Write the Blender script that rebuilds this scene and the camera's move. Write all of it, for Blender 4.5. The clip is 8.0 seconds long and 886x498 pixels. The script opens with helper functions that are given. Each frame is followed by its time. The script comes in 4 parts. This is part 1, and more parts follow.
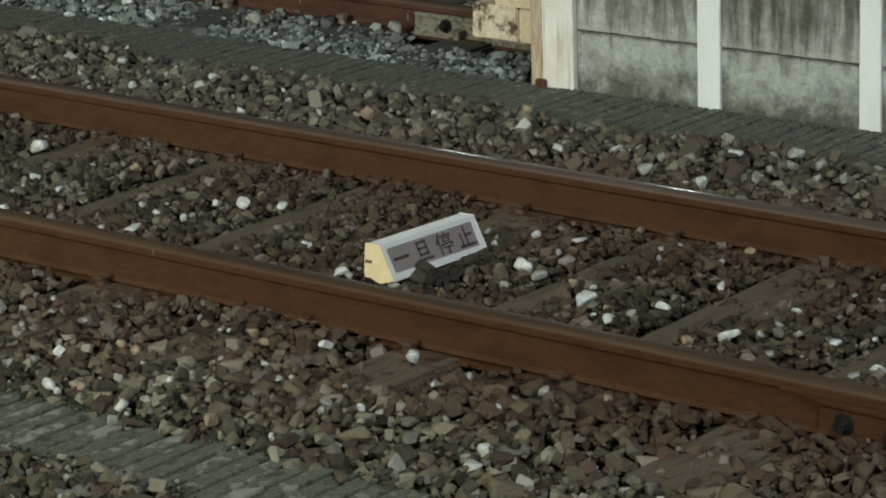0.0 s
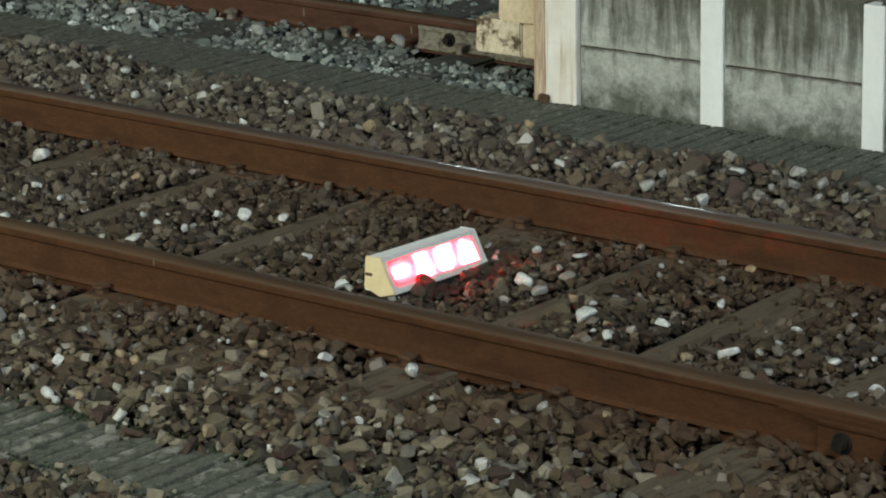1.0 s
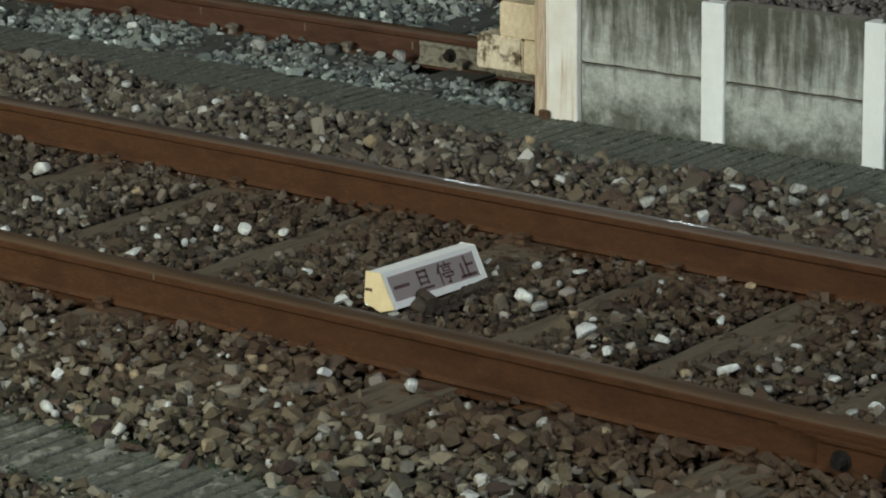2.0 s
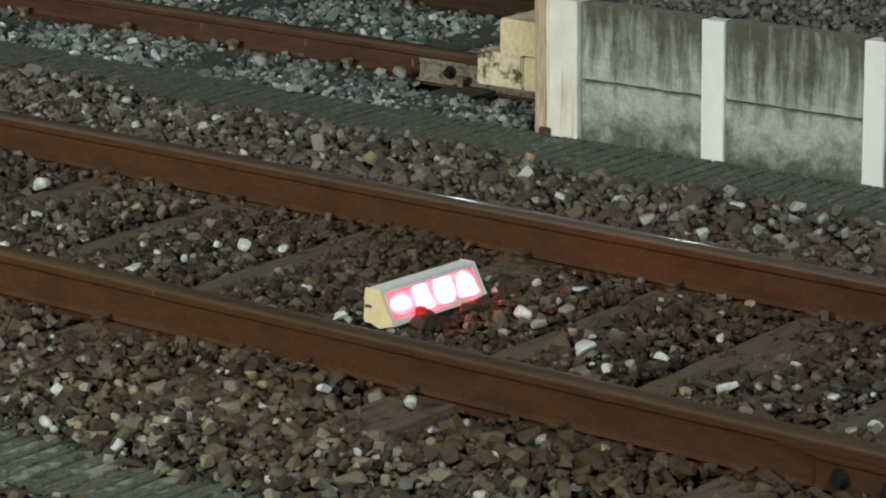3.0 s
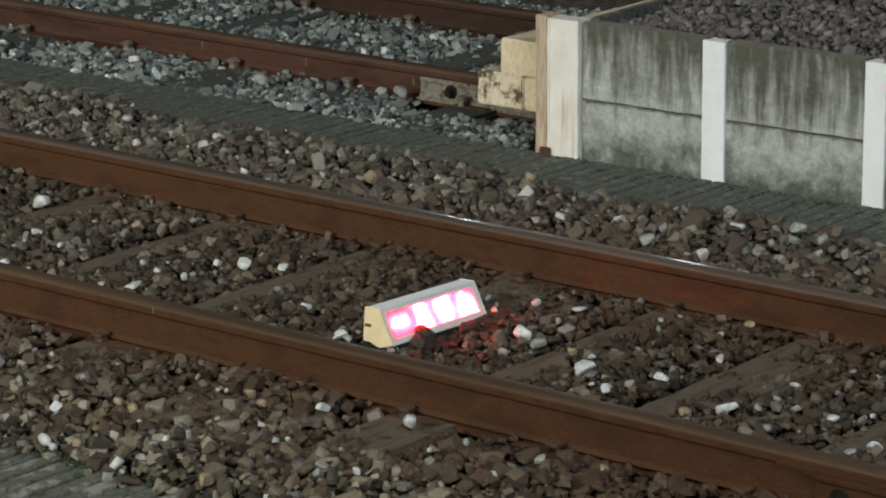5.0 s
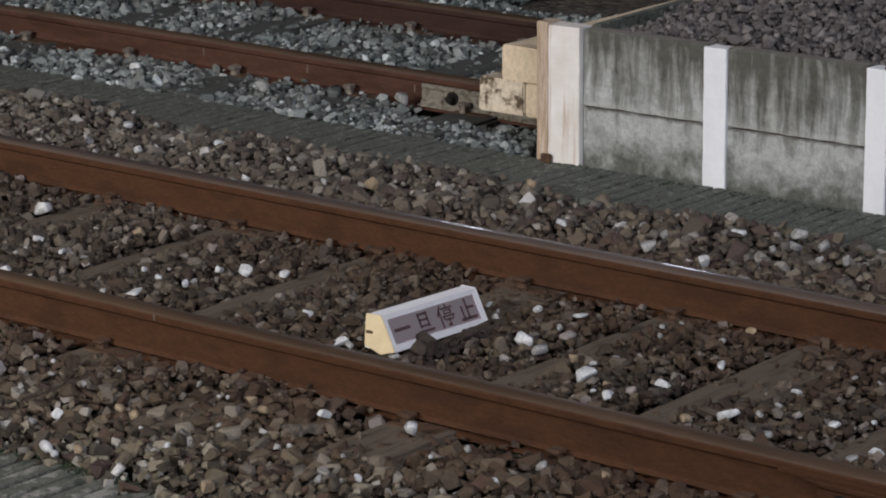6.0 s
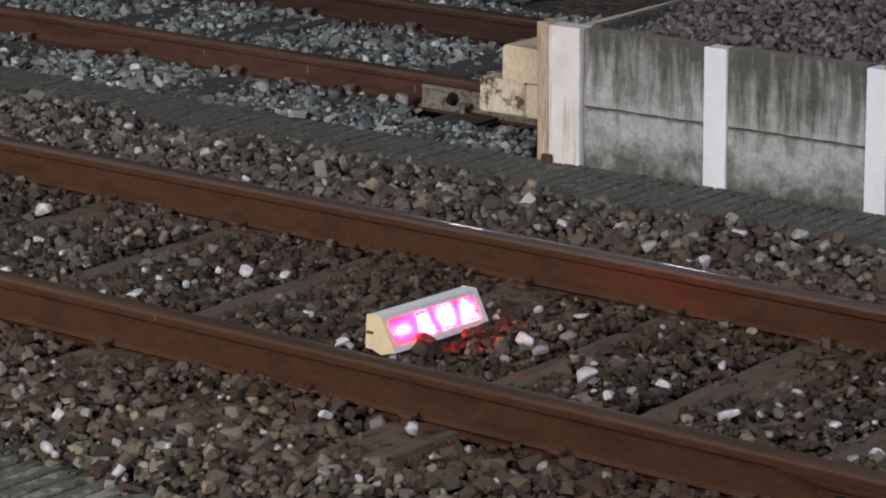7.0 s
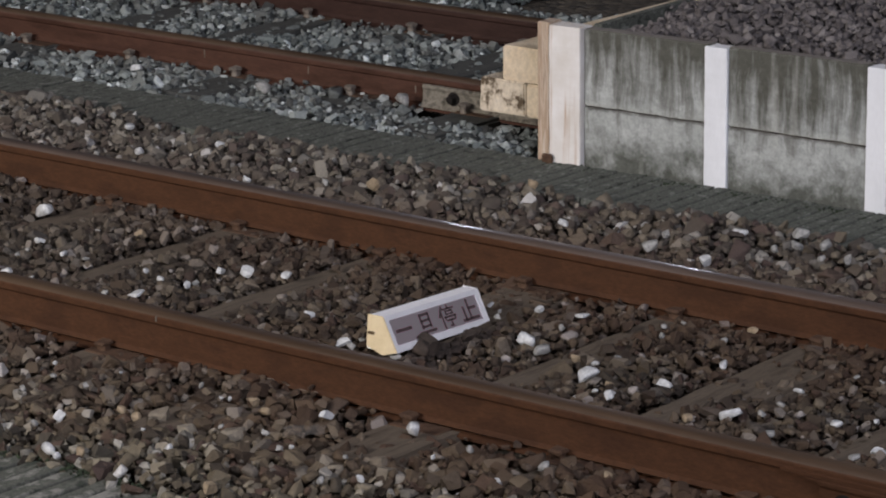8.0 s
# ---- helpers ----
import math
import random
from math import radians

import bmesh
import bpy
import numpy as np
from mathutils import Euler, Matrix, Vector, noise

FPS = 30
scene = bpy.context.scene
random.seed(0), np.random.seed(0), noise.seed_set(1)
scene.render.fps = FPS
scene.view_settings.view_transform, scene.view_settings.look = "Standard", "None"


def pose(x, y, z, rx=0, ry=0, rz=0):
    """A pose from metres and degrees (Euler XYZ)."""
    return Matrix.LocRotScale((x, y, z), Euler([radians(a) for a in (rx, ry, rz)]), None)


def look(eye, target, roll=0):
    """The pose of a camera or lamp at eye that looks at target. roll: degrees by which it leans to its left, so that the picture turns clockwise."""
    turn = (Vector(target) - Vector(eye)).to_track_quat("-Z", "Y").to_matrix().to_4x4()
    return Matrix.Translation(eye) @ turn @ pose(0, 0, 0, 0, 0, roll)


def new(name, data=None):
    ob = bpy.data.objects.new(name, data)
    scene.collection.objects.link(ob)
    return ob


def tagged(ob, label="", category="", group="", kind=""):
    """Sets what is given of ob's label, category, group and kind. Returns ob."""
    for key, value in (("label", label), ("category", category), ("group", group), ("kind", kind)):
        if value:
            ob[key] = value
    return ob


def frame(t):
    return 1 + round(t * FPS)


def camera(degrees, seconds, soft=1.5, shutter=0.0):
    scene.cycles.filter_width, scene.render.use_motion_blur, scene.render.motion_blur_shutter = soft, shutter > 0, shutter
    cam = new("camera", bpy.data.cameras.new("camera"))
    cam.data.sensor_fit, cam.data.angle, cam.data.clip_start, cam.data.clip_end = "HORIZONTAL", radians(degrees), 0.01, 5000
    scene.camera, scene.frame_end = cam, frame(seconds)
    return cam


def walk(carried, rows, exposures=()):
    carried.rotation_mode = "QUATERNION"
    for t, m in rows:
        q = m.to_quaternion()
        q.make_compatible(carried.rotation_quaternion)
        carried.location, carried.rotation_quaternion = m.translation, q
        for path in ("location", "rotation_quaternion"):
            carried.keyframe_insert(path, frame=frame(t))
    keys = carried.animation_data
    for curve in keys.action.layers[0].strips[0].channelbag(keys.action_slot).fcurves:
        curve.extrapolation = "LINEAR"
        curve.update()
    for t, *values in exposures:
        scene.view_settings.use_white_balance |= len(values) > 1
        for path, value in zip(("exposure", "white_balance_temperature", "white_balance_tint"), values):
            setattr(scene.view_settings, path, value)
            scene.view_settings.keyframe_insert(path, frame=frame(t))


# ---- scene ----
# ---- camera: stands still on the platform and tilts slowly up ----
cam = camera(15.89, 8.0, soft=2.0)
EYE = (0.0, -5.691, 2.398)
TURNS = [  # seconds, yaw, pitch, roll
    (0.0, 38.707, -16.350, -1.849), (0.5, 38.711, -16.226, -1.404), (1.0, 38.712, -16.099, -1.085),
    (1.5, 38.711, -15.971, -0.957), (3.0, 38.697, -15.517, -0.650), (3.5, 38.695, -15.406, -0.615),
    (4.0, 38.690, -15.331, -0.458), (4.5, 38.694, -15.251, -0.418), (6.0, 38.716, -15.046, -0.426),
    (6.5, 38.720, -15.038, -0.494), (7.0, 38.727, -15.037, -0.497), (7.5, 38.736, -15.037, -0.503),
    (8.0, 38.745, -15.035, -0.641),
]
EXPOSURES = [(0.0, -0.05, 6550, 0.0), (1.5, 0.0, 6550, 1.0), (4.5, 0.0, 6550, 3.0), (6.0, -0.03, 6260, 22.0), (8.0, -0.05, 6260, 24.5)]
walk(cam, [(t, pose(*EYE, 90 + p, 0, y) @ pose(0, 0, 0, 0, 0, r)) for t, y, p, r in TURNS], EXPOSURES)

# ---- night sky and station lamps ----
world = bpy.data.worlds.new("night")
scene.world = world
world.use_nodes = True
world.node_tree.nodes["Background"].inputs[0].default_value = (0.42, 0.45, 0.46, 1)
world.node_tree.nodes["Background"].inputs[1].default_value = 0.042


def area_lamp(name, eye, target, power, size, size_y, colour, spread=180):
    data = bpy.data.lights.new(name, "AREA")
    data.shape, data.size, data.size_y, data.energy, data.color = "RECTANGLE", size, size_y, power, colour
    data.spread = radians(spread)
    ob = new(name, data)
    ob.matrix_world = look(eye, target)
    return ob


# fluorescent tubes under the platform roof, and those of the platform across
area_lamp("platform_tube_lamp", (-7.8, -10.3, 4.6), (-8.3, 2.4, 0), 265, 6.0, 0.4, (0.985, 0.965, 0.83), 80)
area_lamp("platform_roof_lamp", (1.2, -2.8, 5.4), (-9.0, 2.6, 0), 218, 3.0, 0.5, (0.92, 0.97, 1.0), 130)
area_lamp("far_platform_lamp", (-17.8, 17.0, 5.6), (-5, 1.0, 0), 45, 0.4, 0.25, (0.85, 0.93, 1.0))
area_lamp("far_platform_lamp", (-15.0, 18.2, 5.6), (-5, 1.0, 0), 45, 0.4, 0.25, (0.85, 0.93, 1.0))


# ---- materials ----
def material(name, rough=0.8, metal=0.0):
    m = bpy.data.materials.new(name)
    m.use_nodes = True
    b = m.node_tree.nodes["Principled BSDF"]
    b.inputs["Roughness"].default_value, b.inputs["Metallic"].default_value = rough, metal
    return m, m.node_tree, b


def node(nt, kind, **values):
    n = nt.nodes.new(kind)
    for key, value in values.items():
        n.inputs[key.replace("_", " ")].default_value = value
    return n


def coords(nt, scale=(1, 1, 1), vary=False):
    tc = nt.nodes.new("ShaderNodeTexCoord")
    mp = nt.nodes.new("ShaderNodeMapping")
    mp.inputs["Scale"].default_value = scale
    nt.links.new(tc.outputs["Object"], mp.inputs["Vector"])
    if vary:
        info, shift = nt.nodes.new("ShaderNodeObjectInfo"), nt.nodes.new("ShaderNodeCombineXYZ")
        for k, far in enumerate((31.0, 47.0, 17.0)):
            nt.links.new(maths(nt, "MULTIPLY", info.outputs["Random"], far), shift.inputs[k])
        nt.links.new(shift.outputs[0], mp.inputs["Location"])
    return mp.outputs["Vector"]


def noise_tex(nt, vec, scale, detail=5.0, rough=0.6):
    n = node(nt, "ShaderNodeTexNoise", Scale=scale, Detail=detail, Roughness=rough)
    nt.links.new(vec, n.inputs["Vector"])
    return n.outputs["Fac"]


def ramp(nt, fac, stops, constant=False):
    r = nt.nodes.new("ShaderNodeValToRGB")
    r.color_ramp.interpolation = "CONSTANT" if constant else "LINEAR"
    while len(r.color_ramp.elements) < len(stops):
        r.color_ramp.elements.new(0.5)
    for e, (p, c) in zip(r.color_ramp.elements, stops):
        e.position = p
        e.color = (*c, 1) if len(c) == 3 else c
    nt.links.new(fac, r.inputs["Fac"])
    return r.outputs["Color"]


def grey(v):
    return (v, v, v)


def mix(nt, fac, a, b, blend="MIX"):
    n = nt.nodes.new("ShaderNodeMix")
    n.data_type, n.blend_type = "RGBA", blend
    for socket, value in ((n.inputs[0], fac), (n.inputs[6], a), (n.inputs[7], b)):
        if isinstance(value, bpy.types.NodeSocket):
            nt.links.new(value, socket)
        elif isinstance(value, (int, float)):
            socket.default_value = value
        else:
            socket.default_value = (*value, 1)
    return n.outputs[2]


def maths(nt, op, a, b=0.0, c=0.0, clamp=False):
    n = nt.nodes.new("ShaderNodeMath")
    n.operation, n.use_clamp = op, clamp
    for socket, value in zip(n.inputs, (a, b, c)):
        if isinstance(value, bpy.types.NodeSocket):
            nt.links.new(value, socket)
        else:
            socket.default_value = value
    return n.outputs[0]


def bump(nt, bsdf, height, strength, distance):
    n = node(nt, "ShaderNodeBump", Strength=strength, Distance=distance)
    nt.links.new(height, n.inputs["Height"])
    nt.links.new(n.outputs["Normal"], bsdf.inputs["Normal"])


def paint(name, colours, scale=8.0, rough=0.7, metal=0.0, stretch=(1, 1, 1), bump_mm=1.0, fine=60.0, grain=0.55, vary=False):
    """A mottled surface of several colours, with fine grain and relief."""
    m, nt, b = material(name, rough, metal)
    v = coords(nt, stretch, vary)
    n = noise_tex(nt, v, scale, 6.0, 0.65)
    c = ramp(nt, n, [(0.38 + 0.24 * i / max(1, len(colours) - 1), k) for i, k in enumerate(colours)])
    g = noise_tex(nt, v, fine, 4.0, 0.7)
    c = mix(nt, grain, c, ramp(nt, g, [(0.3, grey(0.62)), (0.7, grey(1.25))]), "MULTIPLY")
    nt.links.new(c, b.inputs["Base Color"])
    bump(nt, b, g, 0.6, bump_mm / 1000)
    return m


def stone_material(name, stops, rust=None, dusty=0.0):
    """Crushed stone: a colour a stone, dust and grain on it; rust: the rails' places across the track, round which the dust of rust lies."""
    m, nt, b = material(name, 0.85)
    geo = nt.nodes.new("ShaderNodeNewGeometry")
    v = coords(nt)
    c = ramp(nt, geo.outputs["Random Per Island"], stops, True)
    g = noise_tex(nt, v, 90.0, 4.0, 0.7)
    c = mix(nt, 0.6, c, ramp(nt, g, [(0.28, grey(0.6)), (0.72, grey(1.3))]), "MULTIPLY")
    if rust:
        sep = nt.nodes.new("ShaderNodeSeparateXYZ")
        nt.links.new(v, sep.inputs[0])
        near = None
        for y in rust:
            d = maths(nt, "ABSOLUTE", maths(nt, "SUBTRACT", sep.outputs[1], y))
            near = d if near is None else maths(nt, "MINIMUM", near, d)
        patch = noise_tex(nt, v, 3.0, 3.0, 0.6)
        f = maths(nt, "ADD", maths(nt, "MULTIPLY", near, -1.5), maths(nt, "MULTIPLY_ADD", patch, 1.6, 0.25), clamp=True)
        joint = maths(nt, "MULTIPLY_ADD", sep.outputs[0], 0.60, 2.30, clamp=True)
        joint = maths(nt, "MULTIPLY", joint, maths(nt, "MULTIPLY_ADD", near, -3.0, 1.4, clamp=True))
        f = maths(nt, "ADD", f, maths(nt, "MULTIPLY", joint, patch), clamp=True)
        f = maths(nt, "MULTIPLY", f, maths(nt, "MULTIPLY_ADD", g, 0.6, 0.6), clamp=True)
        c = mix(nt, f, c, mix(nt, 0.78 if dusty else 0.2, c, (0.098, 0.054, 0.027)))
        clean = maths(nt, "MULTIPLY_ADD", sep.outputs[0], -0.75, -3.95, clamp=True)
        clean = maths(nt, "MULTIPLY", clean, maths(nt, "MULTIPLY_ADD", patch, 1.0, 0.15), clamp=True)
        c = mix(nt, maths(nt, "MULTIPLY", clean, 0.75 if dusty else 0.0), c, mix(nt, 0.8, c, ramp(nt, geo.outputs["Random Per Island"], PLAIN_STONES, True)))
        far_side = maths(nt, "MULTIPLY_ADD", sep.outputs[1], 3.0, -3.0 * (rust[1] + 0.02), clamp=True)
        c = mix(nt, maths(nt, "MULTIPLY", far_side, 0.55 if dusty else 0.0), c, mix(nt, 0.5, c, (0.088, 0.068, 0.064)))
        # oily brake dust between the rails
        middle = maths(nt, "ABSOLUTE", maths(nt, "SUBTRACT", sep.outputs[1], (rust[0] + rust[1]) / 2))
        dust = maths(nt, "MULTIPLY_ADD", middle, -2.8, 2.85, clamp=True)
        c = mix(nt, maths(nt, "MULTIPLY", dust, dusty), c, mix(nt, 1.0, c, (0.54, 0.485, 0.465), "MULTIPLY"))
    nt.links.new(c, b.inputs["Base Color"])
    lumps = noise_tex(nt, v, 38.0, 3.0, 0.6)
    bump(nt, b, maths(nt, "ADD", maths(nt, "MULTIPLY", lumps, 2.2), g), 0.9, 0.004)
    return m


PLAIN_STONES = [(0.0, (0.045, 0.043, 0.034)), (0.16, (0.10, 0.10, 0.085)), (0.30, (0.17, 0.165, 0.14)), (0.42, (0.065, 0.065, 0.055)),
                (0.54, (0.21, 0.205, 0.18)), (0.66, (0.10, 0.088, 0.07)), (0.76, (0.15, 0.155, 0.14)), (0.84, (0.30, 0.295, 0.26)), (0.92, (0.40, 0.40, 0.37)), (0.965, (0.62, 0.62, 0.6))]
BROWN_STONES = [(0.0, (0.036, 0.029, 0.020)), (0.13, (0.082, 0.066, 0.043)), (0.28, (0.120, 0.099, 0.065)), (0.41, (0.060, 0.052, 0.038)),
                (0.53, (0.155, 0.132, 0.089)), (0.64, (0.085, 0.056, 0.039)), (0.70, (0.055, 0.035, 0.028)), (0.75, (0.14, 0.135, 0.117)), (0.83, (0.22, 0.195, 0.142)),
                (0.90, (0.28, 0.255, 0.20)), (0.955, (0.35, 0.34, 0.30)), (0.99, (0.58, 0.58, 0.56))]
GREY_STONES = [(0.0, (0.062, 0.075, 0.076)), (0.18, (0.150, 0.180, 0.178)), (0.36, (0.232, 0.272, 0.266)), (0.5, (0.096, 0.116, 0.117)),
               (0.64, (0.298, 0.340, 0.334)), (0.8, (0.168, 0.188, 0.180)), (0.91, (0.40, 0.445, 0.44)), (0.975, (0.65, 0.725, 0.74))]
MOUND_STONES = [(0.0, (0.085, 0.076, 0.075)), (0.25, (0.125, 0.113, 0.111)), (0.5, (0.160, 0.146, 0.141)), (0.75, (0.105, 0.095, 0.093)), (0.92, (0.21, 0.194, 0.187))]
NEAR_Y, FAR_Y = 0.0, 1.132
BACK_Y, BACK_FAR_Y = 2.815, 3.84
M_BALLAST = stone_material("brown_ballast", BROWN_STONES, (NEAR_Y, FAR_Y), 0.85)
M_GREY = stone_material("grey_ballast", GREY_STONES, (BACK_Y, BACK_FAR_Y))
M_MOUND = stone_material("mound_ballast", MOUND_STONES)
M_WHITE_STONE = paint("pale_quartz_stone", [(0.44, 0.46, 0.465), (0.64, 0.66, 0.66)], 30, 0.6, fine=120)
M_BROWN_STONE = paint("dark_brown_stone", [(0.035, 0.026, 0.020), (0.075, 0.055, 0.043)], 25, 0.9, fine=120)
M_DIRT, _nt, _b = material("dirty_gravel_ground", 0.95)
_v = coords(_nt)
_cell = node(_nt, "ShaderNodeTexVoronoi", Scale=26.0)
_nt.links.new(_v, _cell.inputs["Vector"])
_c = ramp(_nt, _cell.outputs["Color"], [(0.2, (0.035, 0.029, 0.022)), (0.5, (0.075, 0.063, 0.047)), (0.8, (0.12, 0.10, 0.075))])
_c = mix(_nt, 0.8, _c, ramp(_nt, noise_tex(_nt, _v, 3.0), [(0.35, grey(0.6)), (0.65, grey(1.1))]), "MULTIPLY")
_nt.links.new(_c, _b.inputs["Base Color"])
bump(_nt, _b, maths(_nt, "MULTIPLY", _cell.outputs["Distance"], -1.0), 0.9, 0.02)
M_RUST = paint("rusted_rail_steel", [(0.052, 0.0225, 0.0105), (0.072, 0.0312, 0.0140), (0.059, 0.0255, 0.0115)], 14, 0.8, 0.0, (0.35, 1, 1), 0.8, 170, 0.7)
M_RUST_RED = paint("red_rusted_steel", [(0.048, 0.022, 0.014), (0.082, 0.039, 0.026), (0.06, 0.028, 0.019)], 9, 0.65, 0.1, (0.25, 1, 1), 0.6, 140)
M_RUST_DARK = paint("dark_rusted_steel", [(0.028, 0.014, 0.011), (0.05, 0.026, 0.02), (0.036, 0.018, 0.014)], 9, 0.65, 0.1, (0.25, 1, 1), 0.6, 140)
M_DARK = paint("dark_slot", [(0.010, 0.009, 0.008), (0.02, 0.017, 0.015)], 30, 0.95)
for _m in (M_RUST, M_RUST_RED, M_RUST_DARK, M_DARK):
    _m.node_tree.nodes["Principled BSDF"].inputs["Specular IOR Level"].default_value = 0.2
M_RUST_TOP = paint("dull_rail_running_surface", [(0.075, 0.053, 0.041), (0.115, 0.085, 0.070)], 5, 0.5, 0.0, (0.15, 3, 1), 0.03, 90)
_b = M_RUST_TOP.node_tree.nodes["Principled BSDF"]
_b.inputs["Coat Weight"].default_value, _b.inputs["Coat Roughness"].default_value = 0.45, 0.11
M_RUST_DULL = paint("dull_brown_rail_head", [(0.058, 0.036, 0.022), (0.090, 0.058, 0.036)], 6, 0.55, 0.0, (0.15, 3, 1), 0.2, 90)
_b = M_RUST_DULL.node_tree.nodes["Principled BSDF"]
_b.inputs["Coat Weight"].default_value, _b.inputs["Coat Roughness"].default_value = 0.05, 0.2
_b.inputs["Specular IOR Level"].default_value = 0.3
M_CHALK = paint("white_paint_mark", [(0.10, 0.08, 0.06), (0.17, 0.14, 0.11)], 40, 0.7)
M_CLIP = paint("pale_dusty_clip", [(0.10, 0.085, 0.07), (0.24, 0.21, 0.175)], 25, 0.85, 0.1, fine=150)
M_SPIKE = paint("rusted_fastening", [(0.055, 0.028, 0.015), (0.10, 0.055, 0.03)], 30, 0.85, 0.1, fine=150)
M_SLEEPER = paint("weathered_sleeper", [(0.068, 0.051, 0.034), (0.120, 0.093, 0.066), (0.085, 0.066, 0.046)], 9, 0.9, 0, (5, 0.6, 2), 2.0, 70, 0.55, True)
M_BACK_SLEEPER = paint("grey_sleeper", [(0.045, 0.048, 0.045), (0.075, 0.078, 0.072)], 9, 0.9, 0, (5, 0.6, 2), 2.0, 70, 0.55, True)
M_PLANK = paint("weathered_walkway_board", [(0.038, 0.043, 0.035), (0.120, 0.130, 0.111), (0.068, 0.075, 0.062), (0.185, 0.196, 0.174)], 28, 0.95, 0, (1.4, 0.9, 1), 3, 110, 0.9, True)
M_PLANK_PALE = paint("lichened_walkway_board", [(0.042, 0.052, 0.038), (0.135, 0.136, 0.115), (0.075, 0.085, 0.066), (0.27, 0.265, 0.235)], 11, 0.95, 0, (1.2, 0.9, 1), 2.5, 120, 0.9, True)
M_BAULK = paint("old_pine_baulk", [(0.60, 0.49, 0.33), (0.72, 0.61, 0.45), (0.66, 0.54, 0.38)], 6, 0.8, 0, (1, 1, 1), 1.0, 60)
M_POST = paint("white_painted_post", [(0.74, 0.77, 0.80), (0.82, 0.85, 0.88)], 5, 0.6, 0, (1, 1, 0.4), 0.4, 120, 0.08)
M_TAN = paint("rusty_tan_post_edge", [(0.20, 0.12, 0.07), (0.55, 0.45, 0.35), (0.38, 0.27, 0.18), (0.62, 0.55, 0.46)], 22, 0.8, 0, (2, 2, 0.10), 0.6, 90)
M_CASE = paint("white_sign_case", [(0.84, 0.84, 0.85), (0.90, 0.90, 0.91)], 12, 0.45, fine=150, bump_mm=0.15, grain=0.1)
M_CAP = paint("yellowed_sign_cap", [(0.69, 0.56, 0.33), (0.79, 0.66, 0.42)], 14, 0.5, fine=150, bump_mm=0.15, grain=0.1)
M_SLOT = paint("brown_slot", [(0.07, 0.045, 0.02), (0.11, 0.07, 0.03)], 30, 0.8)
M_BLACK = paint("black_light_block", [(0.006, 0.006, 0.006), (0.01, 0.01, 0.01)], 30, 0.95)


